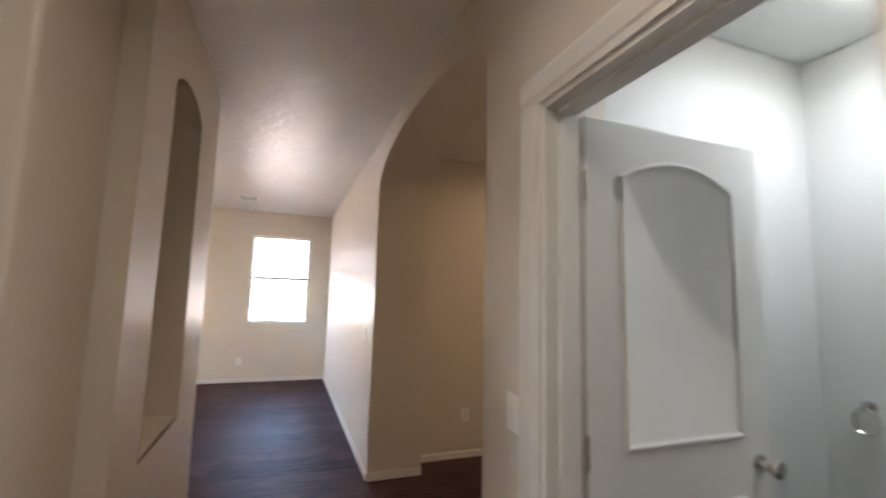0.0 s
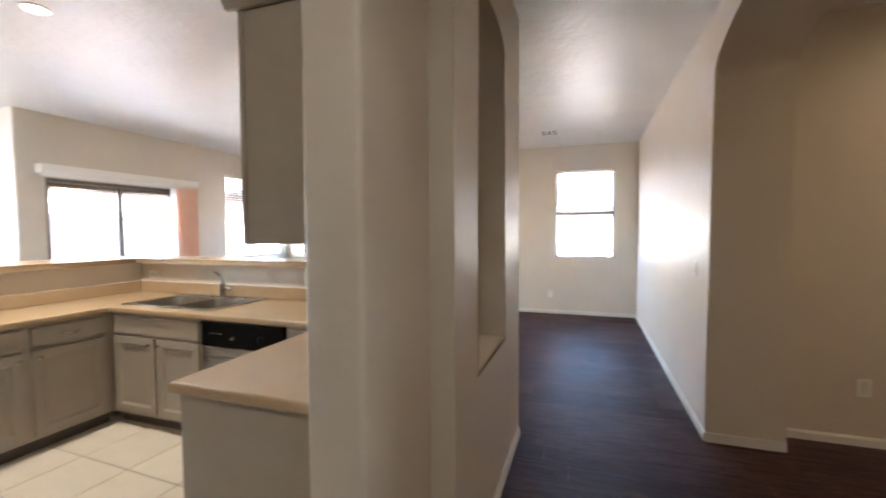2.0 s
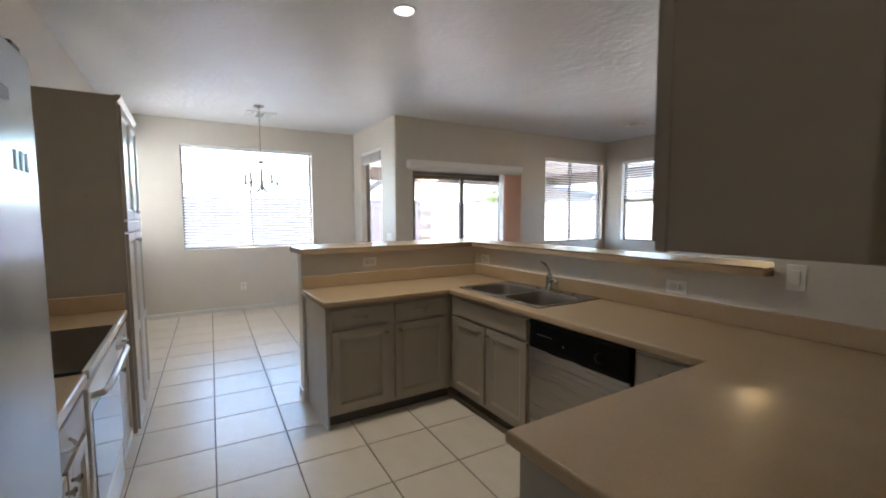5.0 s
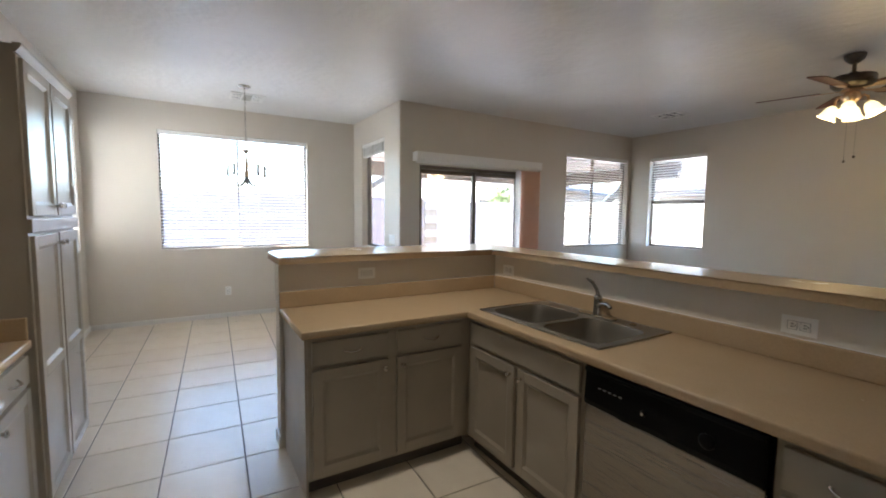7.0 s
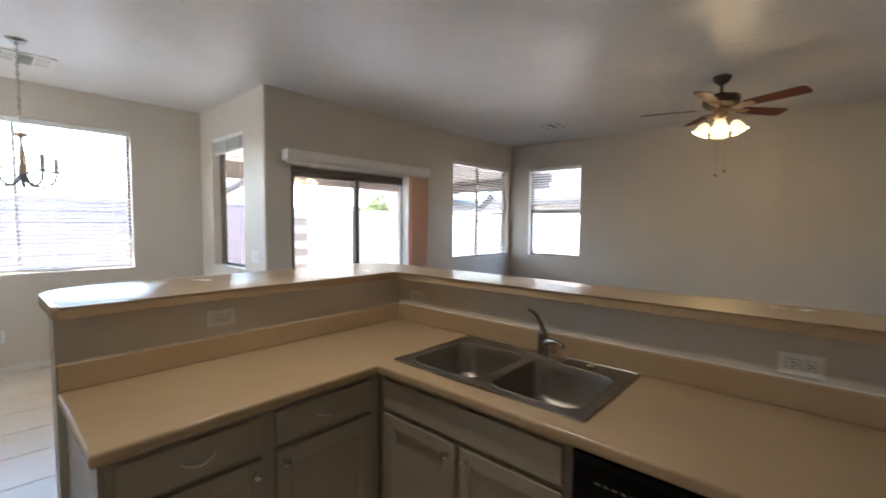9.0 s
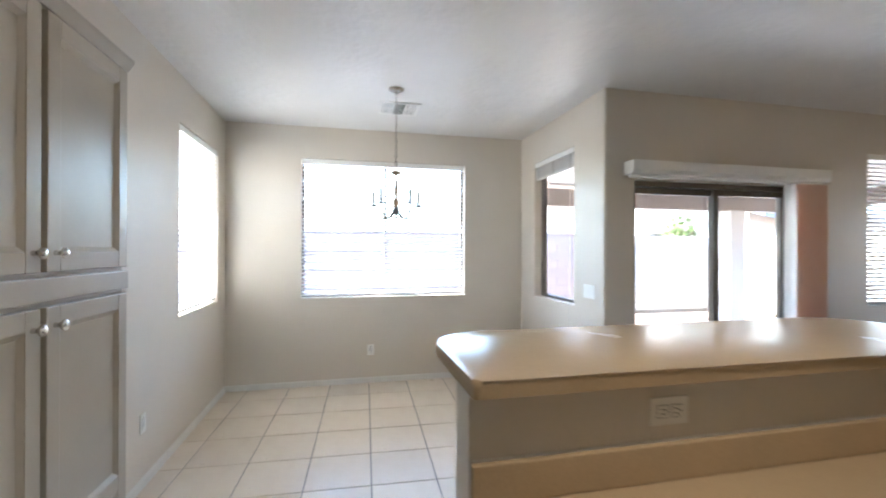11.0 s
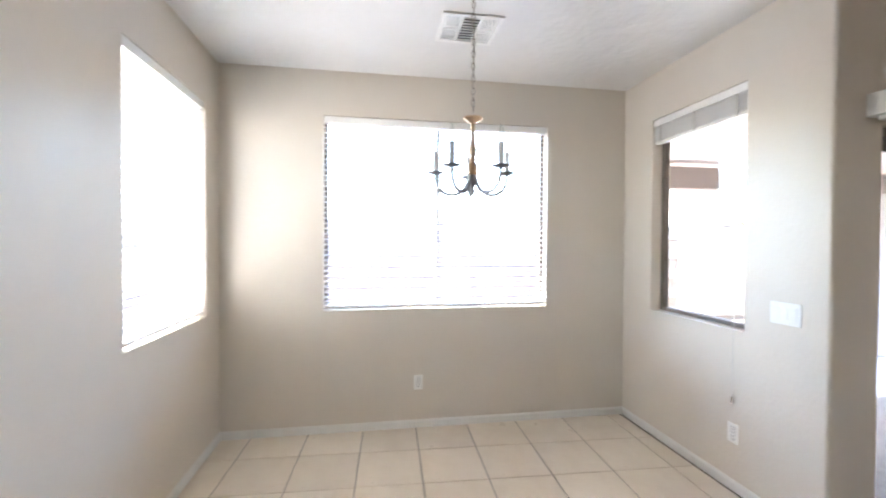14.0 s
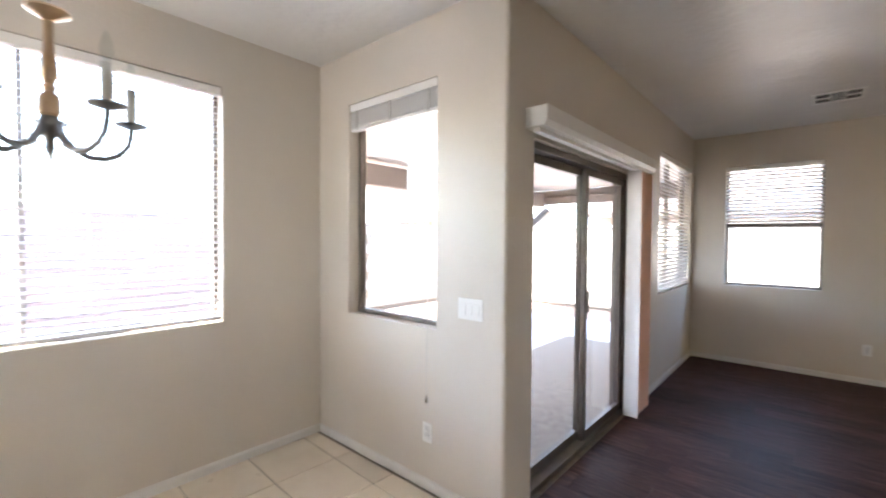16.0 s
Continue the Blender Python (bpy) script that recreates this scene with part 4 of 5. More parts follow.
# wall cabinet
uc = thing("wall_cabinet", (-0.71, 2.2, 1.385), "taupe painted wall cabinet with a crown moulding", "cabinet")
part("body", box((-0.832, 1.385, 1.387), (-0.574, 3.127, 2.075)), CAB, uc)
part("side_panel", box((-0.832, 1.378, 1.387), (-0.574, 1.3845, 2.075), 0.002), CAB, uc, "plain side panel")
part("face_frame", box((-0.850, 1.376, 1.385), (-0.833, 3.127, 2.077), 0.002), CAB, uc)
part("crown", prism([(0.0, 0.0), (0.012, 0.0), (0.035, 0.03), (0.038, 0.042), (0.0, 0.042)], lambda d, z, u: (u, 1.376 - d, 2.078 + z), -0.885, -0.574), CAB, uc)
part("crown", prism([(0.0, 0.0), (0.012, 0.0), (0.035, 0.03), (0.038, 0.042), (0.0, 0.042)], lambda d, z, u: (-0.850 - d, u, 2.078 + z), 1.376, 3.12), CAB, uc)
part("top_board", box((-0.849, 1.377, 2.079), (-0.574, 3.12, 2.100)), CAB, uc)
for a in (1.40, 1.98, 2.56):
    d = shaker_door(facing("-x", -0.851), a, a + 0.56, 1.40, 2.06, uc)
    knob(facing("-x", -0.851), a + 0.53, 1.45, d)

# pantry cabinet
N = facing("+y", 0.445)
pa = thing("pantry_cabinet", (-4.05, 0.2, 0), "tall taupe pantry cabinet with four panelled doors", "cabinet")
part("body", box((-4.480, YS + 0.002, 0.09), (-3.630, 0.445, 2.150)), CAB, pa)
part("toe_kick", box((-4.480, YS + 0.002, 0.0), (-3.630, 0.395, 0.088)), TOESHADE, pa, "toe kick with its recess shade in the colour")
part("crown", prism([(0.0, 0.0), (0.01, 0.0), (0.028, 0.028), (0.03, 0.04), (0.0, 0.04)], lambda d, z, u: (u, 0.445 + d, 2.112 + z), -4.50, -3.61), CAB, pa)
part("corner_stile", box((-3.668, 0.4455, 0.09), (-3.628, 0.450, 2.11), 0.001), CAB, pa)
part("ledge", box((-4.480, 0.4455, 1.349), (-3.628, 0.4668, 1.411), 0.004), CAB, pa, "flat ledge between upper and lower doors")
for a, b, s in ((-4.470, -4.072, 1), (-4.050, -3.652, -1)):
    d = shaker_door(N, a, b, 1.425, 2.100, pa)
    knob(N, (b - 0.03) if s > 0 else (a + 0.03), 1.475, d)
    d = shaker_door(N, a, b, 0.105, 1.335, pa, mid=0.70)
    knob(N, (b - 0.03) if s > 0 else (a + 0.03), 1.285, d)

# run with range and fridge
NB = facing("+y", 0.410)
base_cabinet(NB, -3.625, -3.180, 0.43, "taupe painted base cabinet between pantry and range", [(-3.605, -3.20, 1)], [(-3.605, -3.20)])
ct = thing("side_worktop", (-3.40, 0.2, CT - 0.042), "short beige laminate worktop beside the range", "worktop")
part("slab", box((-3.627, YS + 0.003, CT - 0.040), (-3.178, 0.440, CT), 0.010, 3), COUNTER, ct, "", True)
part("upstand", box((-3.627, YS + 0.003, CT + 0.0005), (-3.607, 0.43, CT + 0.10), 0.004), COUNTER, ct)
part("upstand", box((-3.606, YS + 0.003, CT + 0.0005), (-3.178, YS + 0.022, CT + 0.10), 0.004), COUNTER, ct)

ra = thing("kitchen_range", (-2.79, 0.2, 0), "white electric range with a black glass cooktop", "range")
part("body", box((-3.172, YS + 0.01, 0.03), (-2.412, 0.400, 0.865), 0.004), ENAMEL, ra)
part("cooktop", box((-3.174, YS + 0.01, 0.866), (-2.410, 0.425, 0.889), 0.005), OVENGLASS, ra, "black glass cooktop")
part("front_trim", box((-3.174, 0.4255, 0.852), (-2.410, 0.446, 0.889), 0.006), ENAMEL, ra)
part("backguard", box((-3.172, YS + 0.01, 0.89), (-2.412, YS + 0.07, 1.06), 0.01), ENAMEL, ra)
ovd = part("oven_door", box((-3.166, 0.4005, 0.26), (-2.418, 0.437, 0.815), 0.008), ENAMEL, ra)
part("oven_glass", box((-3.13, 0.4372, 0.30), (-2.455, 0.440, 0.71), 0.001), OVENGLASS, ovd, "dark reflective oven glass")
part("oven_handle", tube([(-3.12, 0.437, 0.775), (-3.12, 0.475, 0.78), (-3.07, 0.487, 0.782), (-2.51, 0.487, 0.782), (-2.46, 0.475, 0.78), (-2.46, 0.437, 0.775)], 0.013, 10), ENAMEL, ovd, "white bar handle", True)
for k in range(9):
    part("vent_slot", box((-3.08 + 0.07 * k, 0.4003, 0.828), (-3.03 + 0.07 * k, 0.4012, 0.836)), HOLESHADE, ra)
part("storage_drawer", box((-3.166, 0.4005, 0.06), (-2.418, 0.432, 0.250), 0.008), ENAMEL, ra)
base_cabinet(NB, -2.405, -1.80, 0.43, "taupe painted base cabinet beside the fridge", [(-2.385, -2.11, 1), (-2.09, -1.82, -1)], [(-2.385, -1.82)])
ct = thing("side_worktop", (-2.1, 0.2, CT - 0.042), "short beige laminate worktop beside the fridge", "worktop")
part("slab", box((-2.405, YS + 0.003, CT - 0.040), (-1.795, 0.440, CT), 0.010, 3), COUNTER, ct, "", True)

fr = thing("refrigerator", (-1.33, 0.2, 0), "dented grey refrigerator with a black hinge cap", "refrigerator")
part("body", box((-1.785, YS + 0.02, 0.03), (-0.885, 0.425, 1.785), 0.006), FRIDGE, fr)
part("door", box((-1.783, 0.428, 0.62), (-0.887, 0.490, 1.792), 0.014, 3), FRIDGE, fr, "dented grey door", True)
part("freezer_drawer", box((-1.783, 0.428, 0.05), (-0.887, 0.490, 0.610), 0.014, 3), FRIDGE, fr, "", True)
part("hinge_cap", box((-1.775, 0.38, 1.793), (-1.715, 0.478, 1.812), 0.006), BLACK, fr, "black hinge cap")
part("badge", box((-1.62, 0.4902, 1.665), (-1.50, 0.4918, 1.69), 0.0006), GREYMARK, fr, "grey printed badge")
for k in range(3):
    part("mark", box((-1.71 + 0.035 * k, 0.4902, 1.535), (-1.695 + 0.035 * k, 0.4912, 1.575)), GREYMARK, fr)
part("handle", tube([(-0.955, 0.488, 0.75), (-0.955, 0.535, 0.78), (-0.955, 0.54, 1.1), (-0.955, 0.535, 1.42), (-0.955, 0.488, 1.45)], 0.012, 10), FRIDGE, fr, "", True)


# ---- ceiling fixtures ----
def can_light(x, y, watts, tone):
    t = thing("recessed_light", (x, y, H), "round white recessed ceiling light, switched on, the hall one added as fill", "ceiling light")
    part("trim_ring", lathe([(0.085, -0.0005), (0.085, -0.006), (0.070, -0.009), (0.064, -0.004), (0.064, -0.0005)], (x, y, H), n=32), WHITE, t, "", True)
    part("lens", lathe([(0.0635, -0.0045), (0.04, -0.0062), (0, -0.0065)], (x, y, H), n=32), DOWNLIGHT, t, "glowing white lens", True)
    lamp("downlight", "AREA", watts, tone, (x, y, H - 0.012), 0.12).data.spread = radians(155)


can_light(-3.135, 2.090, 0.48, (1.0, 0.89, 0.72))
# added fill over the hall, out of view, to brighten the pillar
can_light(0.140, 0.150, 0.135, (1.0, 0.88, 0.70))


def vent(x0, x1, y0, y1, label, along="x", drop=0.006, half=0.0012):
    t = thing("ceiling_vent", ((x0 + x1) / 2, (y0 + y1) / 2, H), label, "ceiling vent", "ceiling vents")
    w = 0.03
    z0, z1 = H - 0.012, H - 0.0006
    for a, b in (((x0, y0), (x1, y0 + w)), ((x0, y1 - w), (x1, y1)), ((x0, y0 + w), (x0 + w, y1 - w)), ((x1 - w, y0 + w), (x1, y1 - w))):
        part("frame", box((*a, z0), (*b, z1), 0.003), WHITE, t)
    # flat dark sheet paints the duct's shade
    part("backing", box((x0 + w, y0 + w, H - 0.002), (x1 - w, y1 - w, H - 0.0006)), HOLESHADE, t, "dark sheet for the shaded duct behind the slats")
    thirds = [(x0 + w, x0 + w + (x1 - x0 - 2 * w) * 0.31), (x0 + w + (x1 - x0 - 2 * w) * 0.345, x1 - w - (x1 - x0 - 2 * w) * 0.345), (x1 - w - (x1 - x0 - 2 * w) * 0.31, x1 - w)]
    if along == "y":
        thirds = [(y0 + w, y0 + w + (y1 - y0 - 2 * w) * 0.31), (y0 + w + (y1 - y0 - 2 * w) * 0.345, y1 - w - (y1 - y0 - 2 * w) * 0.345), (y1 - w - (y1 - y0 - 2 * w) * 0.31, y1 - w)]
    for k, (a, b) in enumerate(thirds):
        lo, hi = (y0 + w, y1 - w) if along == "x" else (x0 + w, x1 - w)
        if k == 1:
            n = 9
            for j in range(n):
                v = lo + (hi - lo) * (j + 0.5) / n
                q = ((a, v - 0.0015, z0 + drop), (b, v + 0.0015, z1 - 0.002)) if along == "x" else ((v - 0.0015, a, z0 + drop), (v + 0.0015, b, z1 - 0.002))
                part("slat", box(*q), WHITE, t)
        else:
            n = 6
            for j in range(n):
                v = a + (b - a) * (j + 0.5) / n
                q = ((v - half, lo, z0 + drop), (v + half, hi, z1 - 0.002)) if along == "x" else ((lo, v - half, z0 + drop), (hi, v + half, z1 - 0.002))
                part("slat", box(*q), WHITE, t)
            m = (lo + hi) / 2
            q = ((a, m - 0.008, z0), (b, m + 0.008, z1 - 0.001)) if along == "x" else ((m - 0.008, a, z0), (m + 0.008, b, z1 - 0.001))
            part("divider", box(*q), WHITE, t)
    for k in (0, 1):
        p, q = thirds[k][1], thirds[k + 1][0]
        if along == "x":
            part("divider", box((p, y0 + w, z0), (q, y1 - w, z1 - 0.001)), WHITE, t)
        else:
            part("divider", box((x0 + w, p, z0), (x1 - w, q, z1 - 0.001)), WHITE, t)


vent(-6.935, -6.585, 1.497, 1.867, "white louvred register on the dining ceiling", "y", 0.002, 0.005)
vent(-4.72, -4.36, 6.46, 6.82, "white louvred register on the family room ceiling", "x")
vent(-0.53, -0.25, 6.48, 6.82, "white louvred register on the living room ceiling", "x")


# chandelier
CX, CY = -6.285, 1.604
ch = thing("chandelier", (CX, CY, H), "five-arm candle chandelier in brass and dark metal", "chandelier")
part("canopy", lathe([(0.0, 0.0), (0.062, -0.0005), (0.064, -0.008), (0.045, -0.022), (0.012, -0.030), (0.008, -0.045), (0, -0.045)], (CX, CY, H)), NICKEL, ch, "satin nickel ceiling canopy", True)
z = H - 0.045
k = 0
while z > 2.165:
    pts = []
    for j in range(12):
        a = 2 * math.pi * j / 12
        u, w = 0.0085 * math.cos(a), 0.019 * math.sin(a)
        pts.append((CX + (u if k % 2 else 0), CY + (0 if k % 2 else u), z - 0.017 + w))
    part("chain_link", tube(pts, 0.0028, 6, True), NICKEL, ch, "", True)
    z -= 0.031
    k += 1
part("cord", tube([(CX + 0.003, CY + 0.003, H - 0.03), (CX - 0.003, CY, 2.5), (CX + 0.003, CY, 2.14)], 0.002, 6), CORD, ch)
part("crown_cup", lathe([(0.0, 2.140), (0.012, 2.140), (0.048, 2.128), (0.050, 2.122), (0.030, 2.110), (0.012, 2.098), (0, 2.098)], (CX, CY, 0)), BRASS, ch, "flared brass cup", True)
part("column", lathe([(0, 2.098), (0.011, 2.098), (0.010, 2.06), (0.012, 2.02), (0.019, 1.985), (0.021, 1.95), (0.013, 1.925), (0.017, 1.915), (0.013, 1.905), (0.025, 1.890), (0.026, 1.845), (0.020, 1.838), (0, 1.838)], (CX, CY, 0)), BRASS, ch, "turned brass column", True)
part("hub", lathe([(0, 1.838), (0.020, 1.838), (0.026, 1.82), (0.016, 1.79), (0.010, 1.765), (0.014, 1.752), (0.006, 1.735), (0, 1.733)], (CX, CY, 0)), PEWTER, ch, "", True)
for k in range(5):
    a = radians(29 + 72 * k)
    ca, sa = math.cos(a), math.sin(a)
    at = lambda r, z: (CX + r * ca, CY + r * sa, z)
    pts = [at(0.014, 1.835), at(0.03, 1.79), at(0.055, 1.757), at(0.09, 1.740), at(0.13, 1.742), at(0.165, 1.760), at(0.188, 1.79), at(0.196, 1.825), at(0.197, 1.848)]
    arm = part("arm", tube(pts, 0.0080, 8), PEWTER, ch, "slim curved arm", True)
    part("drip_pan", lathe([(0, 1.846), (0.012, 1.846), (0.042, 1.856), (0.044, 1.861), (0.014, 1.856), (0.013, 1.868), (0, 1.868)], at(0.197, 0)), PEWTER, arm, "", True)
    part("candle_sleeve", lathe([(0.0145, 1.868), (0.0145, 1.968), (0, 1.968)], at(0.197, 0), n=14), CANDLE, arm, "grey candle sleeve", True)
    part("bulb", lathe([(0.006, 1.9685), (0.011, 1.980), (0.0165, 2.002), (0.012, 2.028), (0.004, 2.050), (0, 2.056)], at(0.197, 0), n=14), GLASS, arm, "clear candle bulb", True)

# ceiling fan
FX, FY = -2.485, 5.850
fan = thing("ceiling_fan", (FX, FY, H), "five-blade ceiling fan with cherry blades and lit shades", "ceiling fan")
part("canopy", lathe([(0, 0), (0.070, -0.0006), (0.072, -0.02), (0.062, -0.045), (0.035, -0.07), (0.018, -0.078), (0, -0.078)], (FX, FY, H)), FANMETAL, fan, "", True)
part("downrod", tube([(FX, FY, H - 0.075), (FX, FY, H - 0.17)], 0.014, 12), FANMETAL, fan, "", True)
part("motor_housing", lathe([(0, 2.675), (0.03, 2.675), (0.045, 2.655), (0.11, 2.647), (0.140, 2.640), (0.147, 2.630), (0.143, 2.625), (0.147, 2.619), (0.143, 2.613), (0.147, 2.607), (0.143, 2.601), (0.147, 2.594), (0.145, 2.572), (0.120, 2.548), (0.08, 2.535), (0, 2.535)], (FX, FY, 0), n=32), FANMETAL, fan, "dark bronze motor housing", True)
part("switch_housing", lathe([(0, 2.535), (0.075, 2.535), (0.078, 2.520), (0.045, 2.512), (0.060, 2.490), (0.062, 2.462), (0.048, 2.440), (0.030, 2.425), (0.022, 2.395), (0.012, 2.375), (0, 2.372)], (FX, FY, 0), n=28), BRASS, fan, "brass switch housing", True)
for k in range(5):
    m = Matrix.Translation((FX, FY, 2.535)) @ pose(0, 0, 0, 0, 0, 51 + 72 * k)
    iron = part("blade_iron", prism([(0.08, -0.014), (0.15, -0.012), (0.20, -0.035), (0.27, -0.03), (0.27, 0.03), (0.20, 0.035), (0.15, 0.012), (0.08, 0.014)], lambda x, y, z: m @ pose(0, 0, 0, -12, 0, 0) @ Vector((x, y, z)), -0.008, -0.003, 0.001), BRASS, fan, "brass blade bracket")
    o = rounded([(0.20, -0.055), (0.655, -0.072), (0.655, 0.072), (0.20, 0.055)], [0.02, 0.045, 0.045, 0.02])
    part("blade", prism(o, lambda x, y, z: m @ pose(0, 0, 0, -12, 0, 0) @ Vector((x, y, z)), -0.002, 0.005, 0.0015), BLADE, fan, "dark cherry blade")
for k in range(4):
    a = 279 + 90 * k
    m = Matrix.Translation((FX, FY, 2.410)) @ pose(0, 0, 0, 0, 0, a) @ pose(0.105, 0, 0, 0, 0, 0) @ pose(0, 0, 0, 0, -28, 0)
    arm = part("lamp_arm", tube([(FX + 0.05 * math.cos(radians(a)), FY + 0.05 * math.sin(radians(a)), 2.455), (FX + 0.075 * math.cos(radians(a)), FY + 0.075 * math.sin(radians(a)), 2.482), (FX + 0.100 * math.cos(radians(a)), FY + 0.100 * math.sin(radians(a)), 2.462), m @ Vector((0, 0, 0.0))], 0.010, 8), BRASS, fan, "brass lamp arm", True)
    part("shade", lathe([(0.020, 0.004), (0.034, -0.008), (0.046, -0.032), (0.052, -0.062), (0.058, -0.085), (0.074, -0.104), (0.070, -0.104), (0.054, -0.085), (0.048, -0.062), (0.042, -0.032), (0.030, -0.010), (0, -0.006)], m=m, n=24), SHADE, arm, "glowing frosted glass shade", True)
    lamp("fan_bulb", "POINT", 0.17, (1.0, 0.70, 0.34), m @ Vector((0, 0, -0.13)), 0.035)
for dx, dy, zb in ((0.05, -0.02, 1.975), (-0.02, 0.01, 1.945)):
    chn = part("pull_chain", tube([(FX + dx, FY + dy, 2.44), (FX + dx, FY + dy, zb)], 0.0009, 5), FANMETAL, fan)
    part("fob", lathe([(0.0, 0.012), (0.008, 0.008), (0.010, -0.004), (0.006, -0.012), (0, -0.013)], (FX + dx, FY + dy, zb), n=12), FANMETAL, chn, "dark round fob", True)

# lamps of the side rooms
bl = thing("bath_light", (2.15, 0.75, 2.70), "round white ceiling light of the side room", "ceiling light")
part("shade", lathe([(0.15, -0.0006), (0.15, -0.03), (0.11, -0.075), (0.0, -0.09)], (2.15, 0.75, 2.70)), DOWNLIGHT, bl, "glowing white dome", True)
lamp("bath_lamp", "AREA", 0.135, (0.90, 0.97, 1.0), (2.15, 0.75, 2.595), 0.3)
el = thing("entry_light", (2.7, 2.5, H), "round ceiling light of the entry, switched on", "ceiling light")
part("shade", lathe([(0.14, -0.0006), (0.14, -0.03), (0.10, -0.07), (0.0, -0.085)], (2.7, 2.5, H)), SHADE, el, "glowing warm dome", True)
lamp("entry_lamp", "AREA", 0.17, (1.0, 0.68, 0.42), (2.7, 2.5, H - 0.095), 0.25)


# ---- outdoors ----
g = bmesh.new()
bmesh.ops.create_grid(g, x_segments=2, y_segments=2, size=400, matrix=Matrix.Translation((-6, 4, -0.10)))
struct("ground", g, DIRT, "brown desert dirt yard reaching to the horizon", "ground")
bm = bmesh.new()
for i in range(3):
    for j in range(3):
        add_box(bm, (-9.6 + 1.195 * i, YN + T + 0.02 + 2.0 * j, -0.12), (-9.6 + 1.195 * i + 1.185, YN + T + 0.02 + 2.0 * j + 1.99, -0.035), 0.005)
struct("patio_slab", bm, CONCRETE, "pale concrete patio with scored joints", "patio")
struct("house_footing", box((XW - T, -1.45, -0.3), (4.2, YN + T, -0.012)), GROUT, "plain concrete footing", "footing")
struct("house_footing", box((XF - T, YN + T, -0.3), (4.2, YF + T, -0.0125)), GROUT, "plain concrete footing", "footing")
pc = thing("patio_cover", (-7.6, 6.5, 0), "stucco patio cover with a dark timber beam", "patio cover")
part("roof", box((-9.75, YN + T + 0.01, 2.545), (XF - T - 0.01, 9.66, 2.67)), STUCCO, pc)
part("beam", box((-9.10, YN + T + 0.05, 2.19), (-8.92, 9.5, 2.468), 0.01), BEAM, pc, "brown timber beam")
part("beam", box((-9.33, 9.48, 2.235), (XF - T - 0.02, 9.58, 2.384), 0.01), BEAM, pc, "brown timber beam")
part("fascia", box((-9.33, 9.585, 2.386), (XF - T - 0.02, 9.63, 2.535), 0.006), BEAM, pc, "brown fascia board")
part("post", box((-9.14, 7.75, -0.035), (-8.86, 8.05, 2.189), 0.012), STUCCO, pc, "square stucco post")
# unseen eaves, added; the south one keeps sun off the side window
struct("shade_eave_south", box((XW - 0.6, YS - T - 0.65, H - 0.02), (4.2, YS - T - 0.01, H + 0.2)), STUCCO, "unseen added eave that shades the windows", "eave")
struct("shade_eave_north", box((XF - 0.2, YF + T + 0.01, H - 0.02), (4.2, YF + T + 0.6, H + 0.2)), STUCCO, "unseen added eave that shades the windows", "eave")


def fence(name, place, length, top, mat, label):
    t = thing(name, place(0, 0, 0), label, "fence")
    part("core", box(place(0, -0.1, 0.03), place(length, top - 0.012, 0.17)), GROUT, t)
    me = None
    bw, bh, k = 0.80, 0.20, 0
    rows = int((top - 0.02) / bh)
    for r in range(rows):
        for c in range(int(length / bw)):
            u = c * bw + (bw / 2 if r % 2 else 0)
            if u + bw > length:
                continue
            z = top - 0.06 - (r + 1) * bh
            if me is None:
                a, b = Vector(place(0.005, 0.005, 0.0)), Vector(place(bw - 0.005, bh - 0.005, 0.2))
                o = Vector(place(0, 0, 0))
                ob = part("block", box(a - o, b - o), mat, t)
                me = ob.data
            else:
                ob = under(new("block", me), t)
            ob.location = place(u, z, 0)
    part("cap", box(place(0, top - 0.055, -0.02), place(length, top, 0.22), 0.008), mat, t)
    return t


# the block tones carry each stretch's sun or shade in their colour
fence("block_fence", lambda u, z, d: (-12.0 - d, 6.95 + u, z), 4.2, 1.84, BLOCKSUNLIT, "concrete block garden wall past the pink stretch, coloured pale as if sunlit")
fence("block_fence", lambda u, z, d: (-12.0 - d, -4.7 + u, z), 11.64, 1.90, BLOCKSHADED, "concrete block garden wall, its shade put into the pinkish brown")
fence("block_fence", lambda u, z, d: (-12.0 + u, 11.0 + d, z), 17.6, 1.83, BLOCKSUNLIT, "concrete block garden wall, its sunlight put into the pale colour")
fence("block_fence", lambda u, z, d: (-12.0 + u, -3.6 - d, z), 11.2, 1.84, BLOCKSUNLIT, "pale concrete block wall along the side yard")


